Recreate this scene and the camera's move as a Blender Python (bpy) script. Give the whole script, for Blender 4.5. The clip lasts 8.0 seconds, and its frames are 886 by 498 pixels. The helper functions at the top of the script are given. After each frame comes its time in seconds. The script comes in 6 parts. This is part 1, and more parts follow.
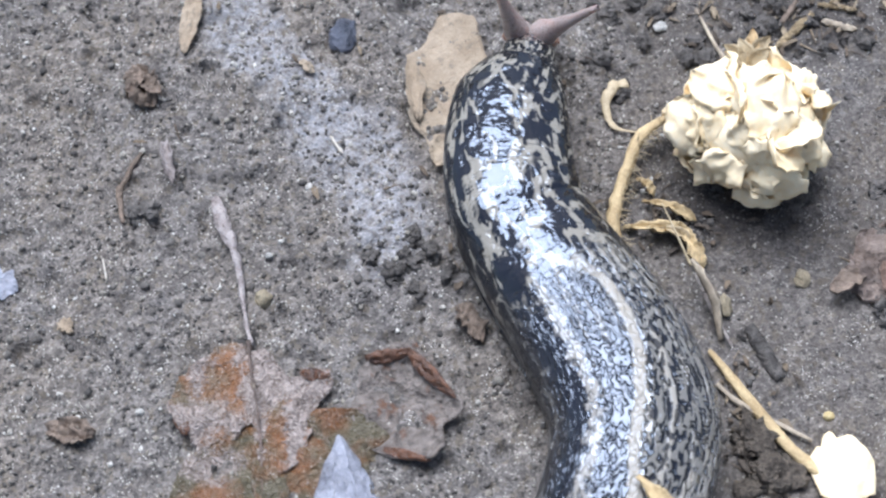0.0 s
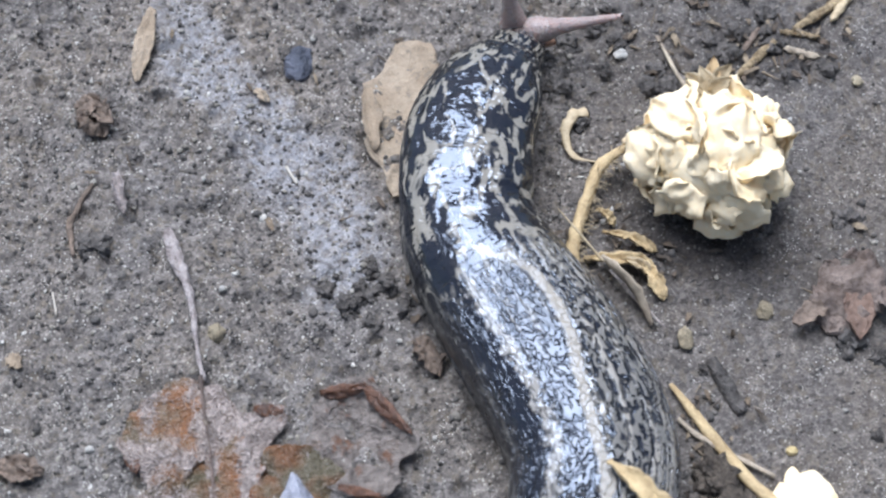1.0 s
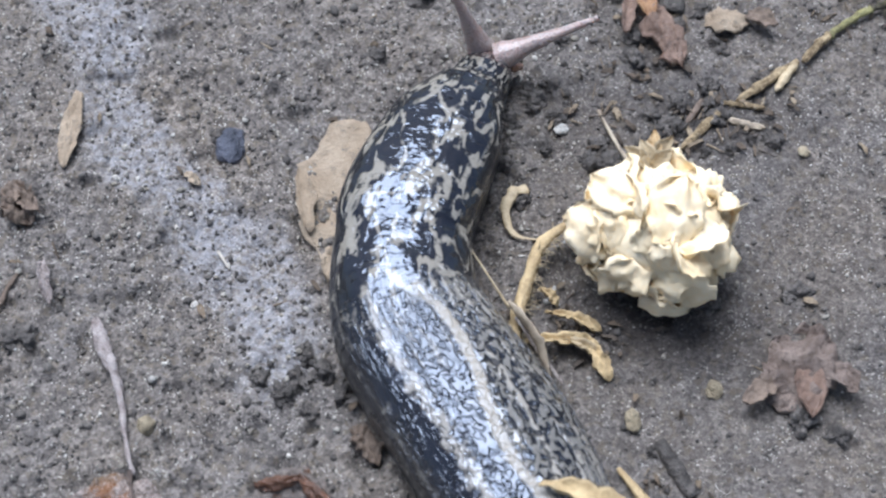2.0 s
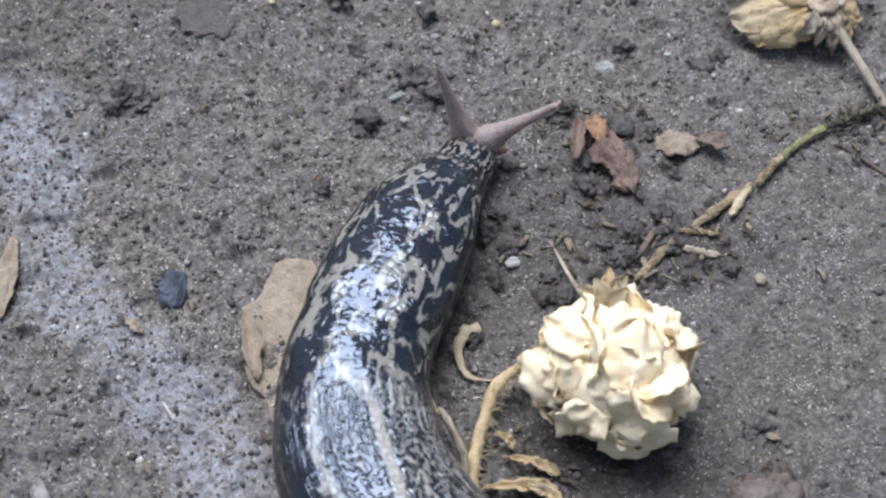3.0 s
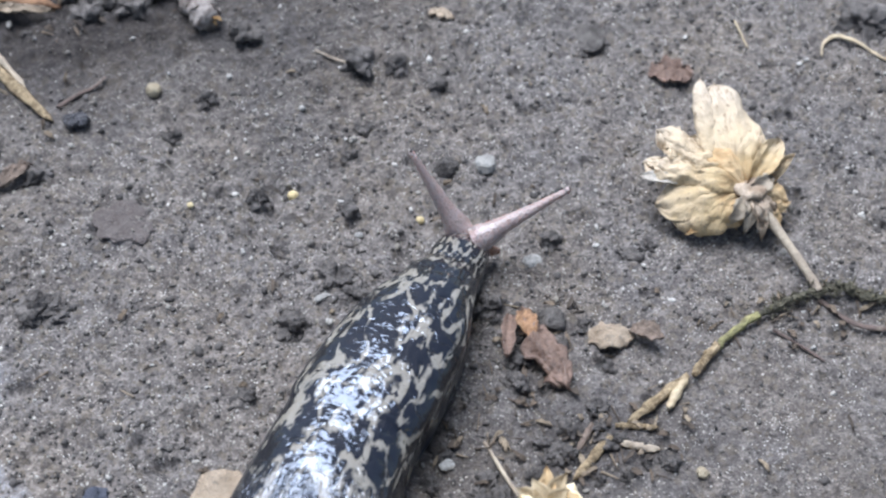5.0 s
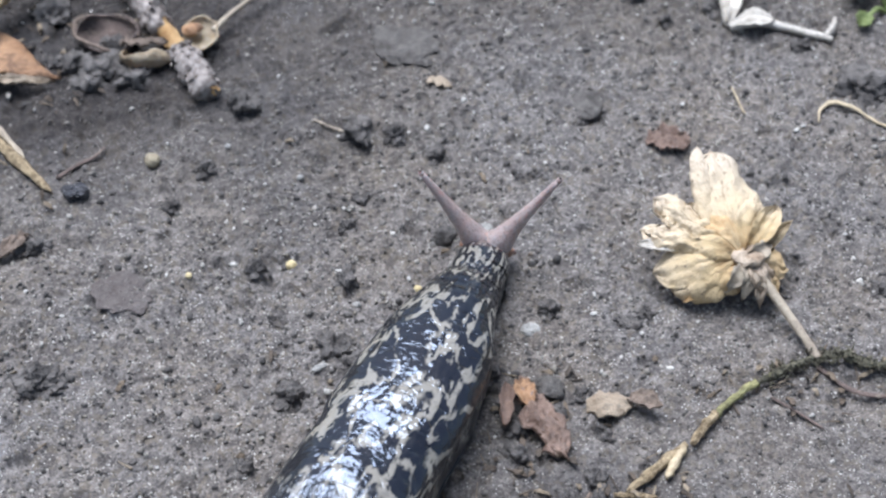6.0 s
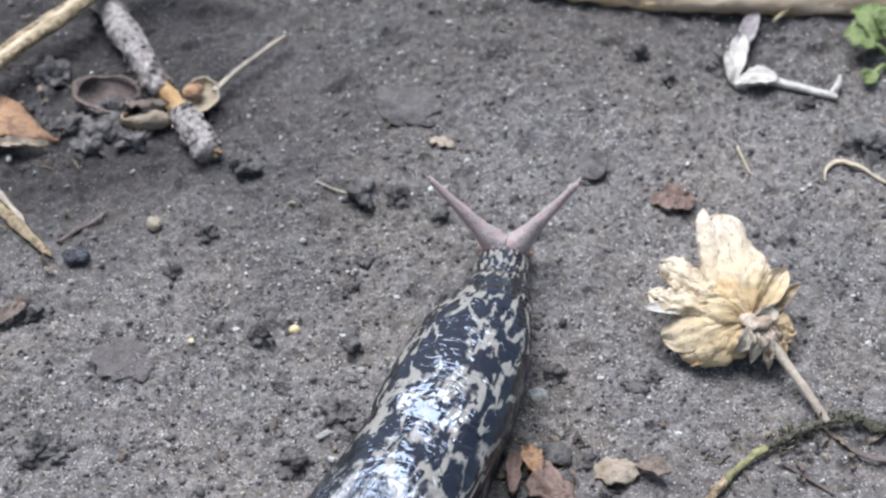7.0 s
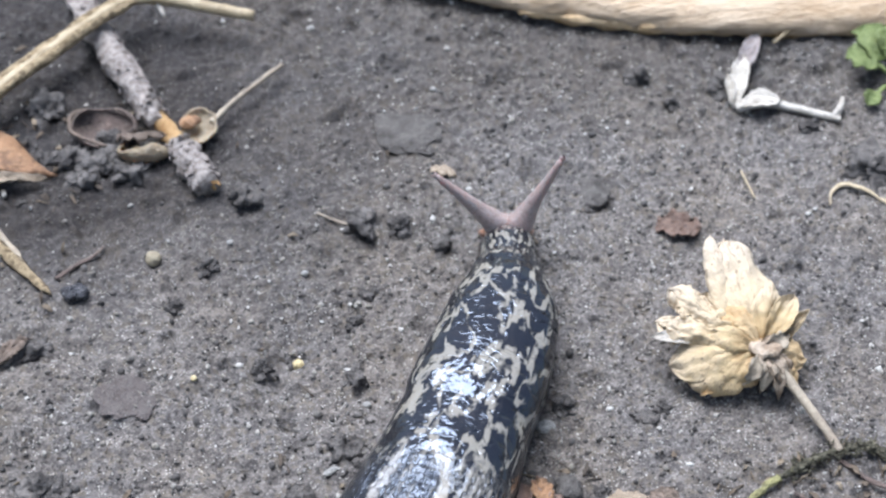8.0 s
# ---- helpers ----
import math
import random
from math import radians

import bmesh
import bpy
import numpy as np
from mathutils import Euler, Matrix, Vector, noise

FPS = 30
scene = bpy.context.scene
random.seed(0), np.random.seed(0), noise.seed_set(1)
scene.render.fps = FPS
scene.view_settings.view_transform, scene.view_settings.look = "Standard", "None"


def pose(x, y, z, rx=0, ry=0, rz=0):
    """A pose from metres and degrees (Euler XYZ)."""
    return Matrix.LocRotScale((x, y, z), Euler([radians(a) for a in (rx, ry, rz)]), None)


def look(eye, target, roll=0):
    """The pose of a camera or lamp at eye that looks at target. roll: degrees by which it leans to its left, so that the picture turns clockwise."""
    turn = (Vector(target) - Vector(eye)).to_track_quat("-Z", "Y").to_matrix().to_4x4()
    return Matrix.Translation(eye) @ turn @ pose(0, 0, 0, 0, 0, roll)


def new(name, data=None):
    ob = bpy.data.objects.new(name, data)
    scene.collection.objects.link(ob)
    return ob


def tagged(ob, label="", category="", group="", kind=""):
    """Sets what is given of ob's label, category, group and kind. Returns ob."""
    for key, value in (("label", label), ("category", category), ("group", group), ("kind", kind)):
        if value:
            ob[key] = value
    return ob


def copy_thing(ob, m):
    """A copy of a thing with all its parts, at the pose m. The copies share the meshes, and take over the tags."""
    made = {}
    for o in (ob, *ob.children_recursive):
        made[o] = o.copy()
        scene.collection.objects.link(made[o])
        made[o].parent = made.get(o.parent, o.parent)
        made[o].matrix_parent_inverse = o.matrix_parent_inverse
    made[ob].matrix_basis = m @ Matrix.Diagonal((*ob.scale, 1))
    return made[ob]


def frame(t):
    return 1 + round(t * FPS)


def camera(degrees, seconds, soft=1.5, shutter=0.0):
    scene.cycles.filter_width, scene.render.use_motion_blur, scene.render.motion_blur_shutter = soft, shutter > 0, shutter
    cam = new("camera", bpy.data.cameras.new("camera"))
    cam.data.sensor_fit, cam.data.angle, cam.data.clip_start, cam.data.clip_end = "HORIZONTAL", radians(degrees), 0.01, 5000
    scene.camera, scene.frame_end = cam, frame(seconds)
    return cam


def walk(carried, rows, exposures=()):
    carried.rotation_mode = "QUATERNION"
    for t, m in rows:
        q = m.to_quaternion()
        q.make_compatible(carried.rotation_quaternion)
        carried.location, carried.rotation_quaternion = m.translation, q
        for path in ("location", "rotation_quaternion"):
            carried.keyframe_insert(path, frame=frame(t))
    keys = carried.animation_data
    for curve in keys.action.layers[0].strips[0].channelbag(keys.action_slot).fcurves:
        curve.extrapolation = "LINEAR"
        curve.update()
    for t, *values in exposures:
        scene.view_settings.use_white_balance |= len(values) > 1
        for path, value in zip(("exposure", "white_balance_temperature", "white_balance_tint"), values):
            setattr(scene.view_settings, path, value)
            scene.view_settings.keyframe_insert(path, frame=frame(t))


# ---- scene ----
cam = camera(26.0, 8.0, soft=2.35)
# a small lens opening: the soil far behind the slug goes soft
cam.data.dof.use_dof = True
cam.data.dof.focus_distance, cam.data.dof.aperture_fstop = 0.248, 32.0
PATH = [
    (0, look((0.0000, -0.1387, 0.2220), (0.0000, -0.0249, 0.0), -2.11)),
    (0.5, look((0.0011, -0.1369, 0.2218), (0.0027, -0.0234, 0.0), -1.47)),
    (1, look((0.0025, -0.1351, 0.2189), (0.0057, -0.0205, 0.0), -0.84)),
    (1.2, look((0.0025, -0.1349, 0.2178), (0.0072, -0.0188, 0.0), -0.40)),
    (2.3, look((0.0084, -0.1272, 0.2109), (0.0165, -0.0034, 0.0), -0.64)),
    (2.5, look((0.0083, -0.1228, 0.2135), (0.0178, 0.0001, 0.0), -0.40)),
    (3, look((0.0084, -0.1175, 0.2125), (0.0223, 0.0112, 0.0), 0.24)),
    (3.5, look((0.0089, -0.1142, 0.2108), (0.0273, 0.0223, 0.0), 0.67)),
    (4, look((0.0085, -0.1134, 0.2084), (0.0315, 0.0312, 0.0), 1.16)),
    (4.5, look((0.0089, -0.1128, 0.2076), (0.0344, 0.0368, 0.0), 1.23)),
    (4.7, look((0.0082, -0.1126, 0.2076), (0.0352, 0.0388, 0.0), 1.59)),
    (5.8, look((0.0104, -0.1118, 0.2085), (0.0376, 0.0506, 0.0), 0.72)),
    (6, look((0.0104, -0.1113, 0.2090), (0.0379, 0.0535, 0.0), 0.66)),
    (6.5, look((0.0106, -0.1092, 0.2098), (0.0386, 0.0596, 0.0), 0.56)),
    (7, look((0.0099, -0.1067, 0.2095), (0.0391, 0.0649, 0.0), 0.51)),
    (7.5, look((0.0089, -0.1043, 0.2093), (0.0395, 0.0684, 0.0), 0.39)),
    (8, look((0.0072, -0.1019, 0.2088), (0.0396, 0.0705, 0.0), 0.40)),
]
# the clip's own exposure drifts a little
EXPOSURES = [(0.0, 1.5), (0.5, 1.43), (1.0, 1.38), (2.5, 1.28), (3.0, 1.16), (3.5, 1.05), (4.0, 1.38), (4.5, 1.48), (6.0, 1.54), (7.0, 1.59), (8.0, 1.65)]
walk(cam, PATH, EXPOSURES)

# ---- world and sun ----
world = bpy.data.worlds.new("world")
scene.world = world
world.use_nodes = True
wn = world.node_tree.nodes
sky = wn.new("ShaderNodeTexSky")
sky.sky_type, sky.sun_disc = "NISHITA", False
sky.dust_density, sky.ozone_density = 3.0, 0.8
sky.sun_elevation, sky.sun_rotation = radians(68), radians(-20)
wn["Background"].inputs["Strength"].default_value = 0.06
world.node_tree.links.new(sky.outputs[0], wn["Background"].inputs["Color"])
sun = new("sun", bpy.data.lights.new("sun", "SUN"))
sun.data.energy, sun.data.angle, sun.data.color = 2.6, radians(44), (0.765, 0.842, 1.0)
sun.matrix_world = look((-0.13, 0.36, 0.924), (0, 0, 0))

# ---- node helpers and materials ----
def shader(name, rough=0.6, spec=0.4):
    m = bpy.data.materials.new(name)
    m.use_nodes = True
    b = m.node_tree.nodes["Principled BSDF"]
    b.inputs["Roughness"].default_value = rough
    b.inputs["Specular IOR Level"].default_value = spec
    return m, m.node_tree, b


def put(t, value, socket):
    if hasattr(value, "default_value") or hasattr(value, "is_linked"):
        t.links.new(value, socket)
    else:
        socket.default_value = value


def object_coords(t, stretch=(1, 1, 1), shift=True):
    """Object space, stretched, and shifted by chance from object to object."""
    co = t.nodes.new("ShaderNodeTexCoord").outputs["Object"]
    mp = t.nodes.new("ShaderNodeMapping")
    t.links.new(co, mp.inputs["Vector"])
    mp.inputs["Scale"].default_value = stretch
    if shift:
        info = t.nodes.new("ShaderNodeObjectInfo")
        comb = t.nodes.new("ShaderNodeCombineXYZ")
        t.links.new(info.outputs["Random"], comb.inputs[0])
        t.links.new(info.outputs["Random"], comb.inputs[1])
        t.links.new(comb.outputs[0], mp.inputs["Location"])
    return mp.outputs[0]


def noise_tex(t, co, scale, detail=4.0, rough=0.55, distort=0.0):
    n = t.nodes.new("ShaderNodeTexNoise")
    t.links.new(co, n.inputs["Vector"])
    n.inputs["Scale"].default_value = scale
    n.inputs["Detail"].default_value = detail
    n.inputs["Roughness"].default_value = rough
    n.inputs["Distortion"].default_value = distort
    return n.outputs["Fac"]


def cells(t, co, scale, feature="F1", out="Distance", jitter=1.0):
    v = t.nodes.new("ShaderNodeTexVoronoi")
    v.feature = feature
    t.links.new(co, v.inputs["Vector"])
    v.inputs["Scale"].default_value = scale
    v.inputs["Randomness"].default_value = jitter
    return v.outputs[out]


def ramp(t, fac, stops):
    r = t.nodes.new("ShaderNodeValToRGB")
    e = r.color_ramp.elements
    while len(e) < len(stops):
        e.new(0.5)
    for el, (p, c) in zip(e, stops):
        el.position = p
        el.color = (c, c, c, 1) if isinstance(c, (int, float)) else (*c, 1)
    t.links.new(fac, r.inputs[0])
    return r.outputs[0]


def mix(t, fac, a, b, blend="MIX"):
    m = t.nodes.new("ShaderNodeMix")
    m.data_type, m.blend_type = "RGBA", blend
    put(t, fac, m.inputs[0])
    put(t, a if not isinstance(a, tuple) else (*a, 1), m.inputs[6])
    put(t, b if not isinstance(b, tuple) else (*b, 1), m.inputs[7])
    return m.outputs[2]


def calc(t, op, a, b=0.0, c=0.0):
    m = t.nodes.new("ShaderNodeMath")
    m.operation = op
    put(t, a, m.inputs[0])
    put(t, b, m.inputs[1])
    put(t, c, m.inputs[2])
    return m.outputs[0]


def bump(t, height, dist, strength=1.0, normal=None):
    b = t.nodes.new("ShaderNodeBump")
    b.inputs["Strength"].default_value = strength
    b.inputs["Distance"].default_value = dist
    t.links.new(height, b.inputs["Height"])
    if normal is not None:
        t.links.new(normal, b.inputs["Normal"])
    return b.outputs[0]


def translucent(t, b, col, share):
    """Light shines through a thin petal or leaf."""
    back = t.nodes.new("ShaderNodeBsdfTranslucent")
    t.links.new(col, back.inputs["Color"])
    both = t.nodes.new("ShaderNodeMixShader")
    both.inputs[0].default_value = share
    t.links.new(b.outputs[0], both.inputs[1])
    t.links.new(back.outputs[0], both.inputs[2])
    t.links.new(both.outputs[0], t.nodes["Material Output"].inputs["Surface"])


def organic(name, dark, light, fine=2500, coarse=250, rough=0.65, spec=0.35, relief=0.00012, stretch=(1, 1, 1), spots=None, spot_size=2.6, spot_at=0.56, glow_through=0.0, sheen=0.0, reach=1.0, thin=0.0):
    """Dry plant stuff: two colours in blotches and grain, optional spots, fine relief."""
    m, t, b = shader(name, rough, spec)
    co = object_coords(t, stretch)
    big = noise_tex(t, co, coarse, 3)
    small = noise_tex(t, co, fine, 4, 0.65)
    both = calc(t, "ADD", calc(t, "MULTIPLY", big, 0.6), calc(t, "MULTIPLY", small, 0.4))
    col = mix(t, ramp(t, both, [(0.36, 0.0), (0.64, 1.0)]), dark, light)
    if spots:
        sp = noise_tex(t, co, coarse * spot_size, 4, 0.7)
        col = mix(t, ramp(t, sp, [(spot_at, 0.0), (spot_at + 0.12, 0.85)]), col, spots)
    t.links.new(col, b.inputs["Base Color"])
    t.links.new(ramp(t, small, [(0.2, max(rough - 0.18, 0.05)), (0.8, min(rough + 0.15, 1.0))]), b.inputs["Roughness"])
    nrm = bump(t, both, relief * 4)
    t.links.new(nrm, b.inputs["Normal"])
    t.links.new(nrm, b.inputs["Coat Normal"])
    if glow_through:
        b.inputs["Subsurface Weight"].default_value = glow_through
        b.inputs["Subsurface Radius"].default_value = (0.0012, 0.0008, 0.0004)
        b.inputs["Subsurface Scale"].default_value = reach
    if sheen:
        b.inputs["Coat Weight"].default_value = sheen
        b.inputs["Coat Roughness"].default_value = 0.16
    if thin:
        translucent(t, b, col, thin)
    return m


def soil_material():
    m, t, b = shader("soil", 0.8, 0.35)
    co = t.nodes.new("ShaderNodeTexCoord").outputs["Object"]
    film = t.nodes.new("ShaderNodeAttribute")
    film.attribute_name = "slime"
    damp_shade = t.nodes.new("ShaderNodeAttribute")
    damp_shade.attribute_name = "damp_shade"
    big = noise_tex(t, co, 45, 4)
    mid = noise_tex(t, co, 420, 4, 0.6)
    fine = noise_tex(t, co, 2600, 3, 0.7)
    # each crumb has its own tone, at two sizes
    tone = t.nodes.new("ShaderNodeSeparateColor")
    t.links.new(cells(t, co, 2900, "F1", "Color"), tone.inputs[0])
    tone2 = t.nodes.new("ShaderNodeSeparateColor")
    t.links.new(cells(t, co, 1250, "F1", "Color"), tone2.inputs[0])
    mixed = calc(t, "ADD", calc(t, "MULTIPLY", calc(t, "ADD", mid, fine), 0.36), calc(t, "ADD", calc(t, "MULTIPLY", tone.outputs[0], 0.17), calc(t, "MULTIPLY", tone2.outputs[0], 0.11)))
    col = ramp(t, mixed, [(0.33, (0.064, 0.057, 0.053)), (0.48, (0.132, 0.119, 0.110)), (0.60, (0.212, 0.194, 0.179)), (0.72, (0.33, 0.304, 0.278))])
    col = mix(t, ramp(t, big, [(0.40, 0.0), (0.62, 0.38)]), col, mix(t, 1.0, col, (1.2, 1.08, 0.9), "MULTIPLY"))
    col = mix(t, ramp(t, tone2.outputs[1], [(0.78, 0.0), (0.86, 0.4)]), col, (0.16, 0.13, 0.09))
    # darkens the colour: damp firm soil, and shade painted in at the far end
    wet = calc(t, "MINIMUM", damp_shade.outputs["Fac"], 1.5)
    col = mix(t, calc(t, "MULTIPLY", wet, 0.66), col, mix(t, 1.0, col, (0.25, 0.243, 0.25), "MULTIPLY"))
    # pale mineral grains
    grain = cells(t, co, 1700)
    pick = noise_tex(t, co, 700, 3, 0.6)
    speck = calc(t, "MULTIPLY", ramp(t, grain, [(0.16, 1.0), (0.28, 0.0)]), ramp(t, pick, [(0.50, 0.0), (0.58, 1.0)]))
    col = mix(t, calc(t, "MULTIPLY", speck, calc(t, "SUBTRACT", 1.0, calc(t, "MULTIPLY", wet, 0.5))), col, (0.46, 0.44, 0.38))
    # tiny glints of light, painted into the colour as near-white flecks
    glint = calc(t, "MULTIPLY", ramp(t, cells(t, co, 2300), [(0.14, 1.0), (0.24, 0.0)]), ramp(t, calc(t, "ADD", calc(t, "MULTIPLY", noise_tex(t, co, 900, 2), 0.45), calc(t, "MULTIPLY", noise_tex(t, co, 170, 4, 0.6), 0.55)), [(0.51, 0.0), (0.57, 1.0)]))
    col = mix(t, calc(t, "MULTIPLY", glint, calc(t, "SUBTRACT", 1.0, calc(t, "MULTIPLY", wet, 0.5))), col, (0.72, 0.70, 0.64))
    # dried slime film, broken by the grain of the soil
    broken = calc(t, "MULTIPLY", film.outputs["Fac"], ramp(t, noise_tex(t, co, 900, 5, 0.7), [(0.38, 0.0), (0.60, 1.0)]))
    col = mix(t, calc(t, "MULTIPLY", broken, 0.55), col, (0.42, 0.43, 0.46))
    t.links.new(col, b.inputs["Base Color"])
    t.links.new(ramp(t, broken, [(0.0, 0.82), (1.0, 0.33)]), b.inputs["Roughness"])
    h = calc(t, "ADD", calc(t, "ADD", calc(t, "MULTIPLY", mid, 0.6), calc(t, "MULTIPLY", fine, 0.5)), calc(t, "MULTIPLY", tone.outputs[0], 0.16))
    t.links.new(bump(t, h, 0.0009), b.inputs["Normal"])
    return m


def grain_material():
    m, t, b = shader("soil_grains", 0.75, 0.4)
    geo = t.nodes.new("ShaderNodeNewGeometry").outputs["Random Per Island"]
    co = object_coords(t, shift=False)
    fine = noise_tex(t, co, 3500, 3, 0.7)
    col = ramp(t, geo, [(0.0, (0.055, 0.05, 0.045)), (0.4, (0.11, 0.10, 0.09)), (0.74, (0.165, 0.152, 0.135)), (0.84, (0.28, 0.255, 0.205)), (0.92, (0.42, 0.40, 0.35)), (1.0, (0.66, 0.64, 0.58))])
    col = mix(t, ramp(t, fine, [(0.40, 0.0), (0.62, 0.55)]), col, (0.08, 0.074, 0.068))
    t.links.new(col, b.inputs["Base Color"])
    t.links.new(bump(t, fine, 0.0003), b.inputs["Normal"])
    return m


def slug_material():
    """Wet skin. The 'rest' attribute is the body laid straight: millimetres behind the nose, millimetres round from the back's midline."""
    m, t, b = shader("slug_skin", 0.07, 0.75)
    rest = t.nodes.new("ShaderNodeAttribute")
    rest.attribute_name = "rest"
    co = rest.outputs["Vector"]
    sep = t.nodes.new("ShaderNodeSeparateXYZ")
    t.links.new(co, sep.inputs[0])
    d, a = sep.outputs[0], sep.outputs[1]

    def between(value, lo, hi):
        r = t.nodes.new("ShaderNodeMapRange")
        r.interpolation_type = "SMOOTHSTEP"
        t.links.new(value, r.inputs[0])
        r.inputs[1].default_value, r.inputs[2].default_value = lo, hi
        return r.outputs[0]

    def scaled(x, y):
        mp = t.nodes.new("ShaderNodeMapping")
        t.links.new(co, mp.inputs[0])
        mp.inputs["Scale"].default_value = (x, y, 1.0)
        return mp.outputs[0]

    rear = between(d, 45.0, 53.0)
    black, pale, flank, tan = (0.0095, 0.010, 0.0125), (0.235, 0.222, 0.195), (0.020, 0.018, 0.018), (0.27, 0.24, 0.19)
    # mantle and neck: squiggling pale marks between black blotches
    sq = scaled(0.60, 1.0)
    warp = calc(t, "ABSOLUTE", calc(t, "SUBTRACT", noise_tex(t, sq, 0.21, 3.0, 0.5, 0.35), 0.5))
    wide = calc(t, "MULTIPLY", calc(t, "SUBTRACT", noise_tex(t, co, 0.28, 2.0), 0.36), 0.22)
    marks = ramp(t, calc(t, "ADD", calc(t, "SUBTRACT", wide, warp), 0.5), [(0.484, 0.0), (0.512, 1.0)])
    marks = calc(t, "MULTIPLY", marks, ramp(t, noise_tex(t, co, 0.55, 3.0, 0.6), [(0.40, 0.0), (0.46, 1.0)]))
    spots = ramp(t, noise_tex(t, co, 0.55, 2.0, 0.5, 0.5), [(0.52, 0.0), (0.57, 1.0)])
    neck = calc(t, "SUBTRACT", 1.0, between(d, 8.0, 10.0))
    marks = calc(t, "ADD", calc(t, "MULTIPLY", spots, neck), calc(t, "MULTIPLY", marks, calc(t, "SUBTRACT", 1.0, neck)))
    bar_at = calc(t, "ADD", d, calc(t, "MULTIPLY", calc(t, "SUBTRACT", noise_tex(t, co, 0.35, 2.0), 0.5), 5.0))
    bar = calc(t, "MULTIPLY", between(bar_at, 10.2, 10.8), calc(t, "SUBTRACT", 1.0, between(bar_at, 12.4, 13.0)))
    marks = calc(t, "MULTIPLY", marks, calc(t, "SUBTRACT", 1.0, calc(t, "MULTIPLY", bar, 0.9)))
    mantle = mix(t, marks, black, mix(t, noise_tex(t, co, 0.8, 2.0), pale, (0.20, 0.18, 0.14)))
    # rear: dark flank, jagged pale band, wrinkled maze, tan keel stripe, then broken pale lines down the other side
    maze = noise_tex(t, scaled(0.62, 1.0), 1.55, 0.5, 0.5, 0.8)
    worm = ramp(t, maze, [(0.485, 0.0), (0.525, 1.0)])
    long = scaled(0.12, 1.0)
    brk = noise_tex(t, long, 0.62, 4.0, 0.65)
    wob = calc(t, "MULTIPLY", calc(t, "SUBTRACT", noise_tex(t, co, 0.25, 3.0), 0.5), 1.6)
    jag = calc(t, "MULTIPLY", calc(t, "SUBTRACT", noise_tex(t, co, 0.5, 3.0, 0.6), 0.5), 5.5)
    bend = calc(t, "MULTIPLY", calc(t, "SINE", calc(t, "ADD", calc(t, "MULTIPLY", d, 0.196), -9.21)), 1.5)
    from_keel = calc(t, "ADD", calc(t, "SUBTRACT", calc(t, "ADD", a, wob), bend), -1.2)
    off_keel = calc(t, "ABSOLUTE", from_keel)
    keel = ramp(t, calc(t, "ADD", calc(t, "MULTIPLY", off_keel, 0.5), calc(t, "MULTIPLY", maze, 0.45)), [(0.50, 1.0), (0.68, 0.0)])
    aj = calc(t, "ADD", a, jag)
    on_back = between(aj, -6.3, -5.7)
    band = calc(t, "MULTIPLY", on_back, calc(t, "SUBTRACT", 1.0, between(aj, -4.9, -3.9)))
    lines = ramp(t, calc(t, "ADD", brk, calc(t, "MULTIPLY", calc(t, "SINE", calc(t, "MULTIPLY", calc(t, "ADD", a, wob), 2.0)), 0.09)), [(0.555, 0.0), (0.60, 1.0)])
    on_right = between(from_keel, 0.4, 1.6)
    far_left = between(a, -8.5, -11.5)
    lines = calc(t, "MULTIPLY", lines, calc(t, "MAXIMUM", on_right, calc(t, "MULTIPLY", far_left, 0.5)))
    fore = calc(t, "SUBTRACT", 1.0, between(d, 53.0, 65.0))
    broad = calc(t, "MULTIPLY", calc(t, "MULTIPLY", ramp(t, brk, [(0.54, 0.0), (0.60, 0.8)]), fore), on_back)
    lines = calc(t, "MAXIMUM", lines, broad)
    lines = calc(t, "MULTIPLY", lines, ramp(t, maze, [(0.40, 0.15), (0.50, 1.0)]))
    back = mix(t, calc(t, "MULTIPLY", calc(t, "MULTIPLY", worm, calc(t, "ADD", 0.12, calc(t, "MULTIPLY", on_right, 0.5))), on_back), black, pale)
    back = mix(t, calc(t, "MULTIPLY", band, ramp(t, maze, [(0.36, 0.35), (0.46, 1.0)])), back, (0.25, 0.235, 0.21))
    back = mix(t, lines, back, (0.27, 0.25, 0.215))
    back = mix(t, keel, back, tan)
    col = mix(t, rear, mantle, back)
    # lower flanks: brown-black with pale flecks
    side = calc(t, "MAXIMUM", between(a, -8.5, -12.0), between(a, 13.0, 16.0))
    fl = mix(t, calc(t, "MAXIMUM", calc(t, "MULTIPLY", lines, 0.8), ramp(t, noise_tex(t, co, 0.5, 3.0), [(0.58, 0.0), (0.66, 0.6)])), flank, pale)
    col = mix(t, calc(t, "MULTIPLY", side, rear), col, fl)
    # the snout between the tentacles is pinkish brown with dark ridges
    snout = calc(t, "SUBTRACT", 1.0, between(d, 2.0, 4.2))
    col = mix(t, snout, col, mix(t, ramp(t, noise_tex(t, scaled(1.0, 0.6), 1.6, 2.0), [(0.42, 0.0), (0.55, 1.0)]), (0.024, 0.02, 0.02), (0.15, 0.10, 0.088)))
    t.links.new(col, b.inputs["Base Color"])
    # relief: grooves of the maze behind, drowned in slime on part of the back; cross ripples on the mantle
    drowned = calc(t, "MULTIPLY", ramp(t, noise_tex(t, scaled(0.55, 1.0), 0.30, 3.0, 0.55), [(0.50, 0.0), (0.57, 0.8)]), calc(t, "SUBTRACT", 1.0, between(a, -4.0, -1.4)))
    groove = ramp(t, maze, [(0.36, 0.0), (0.56, 1.0)])
    swell = noise_tex(t, co, 0.26, 2.0, 0.5)
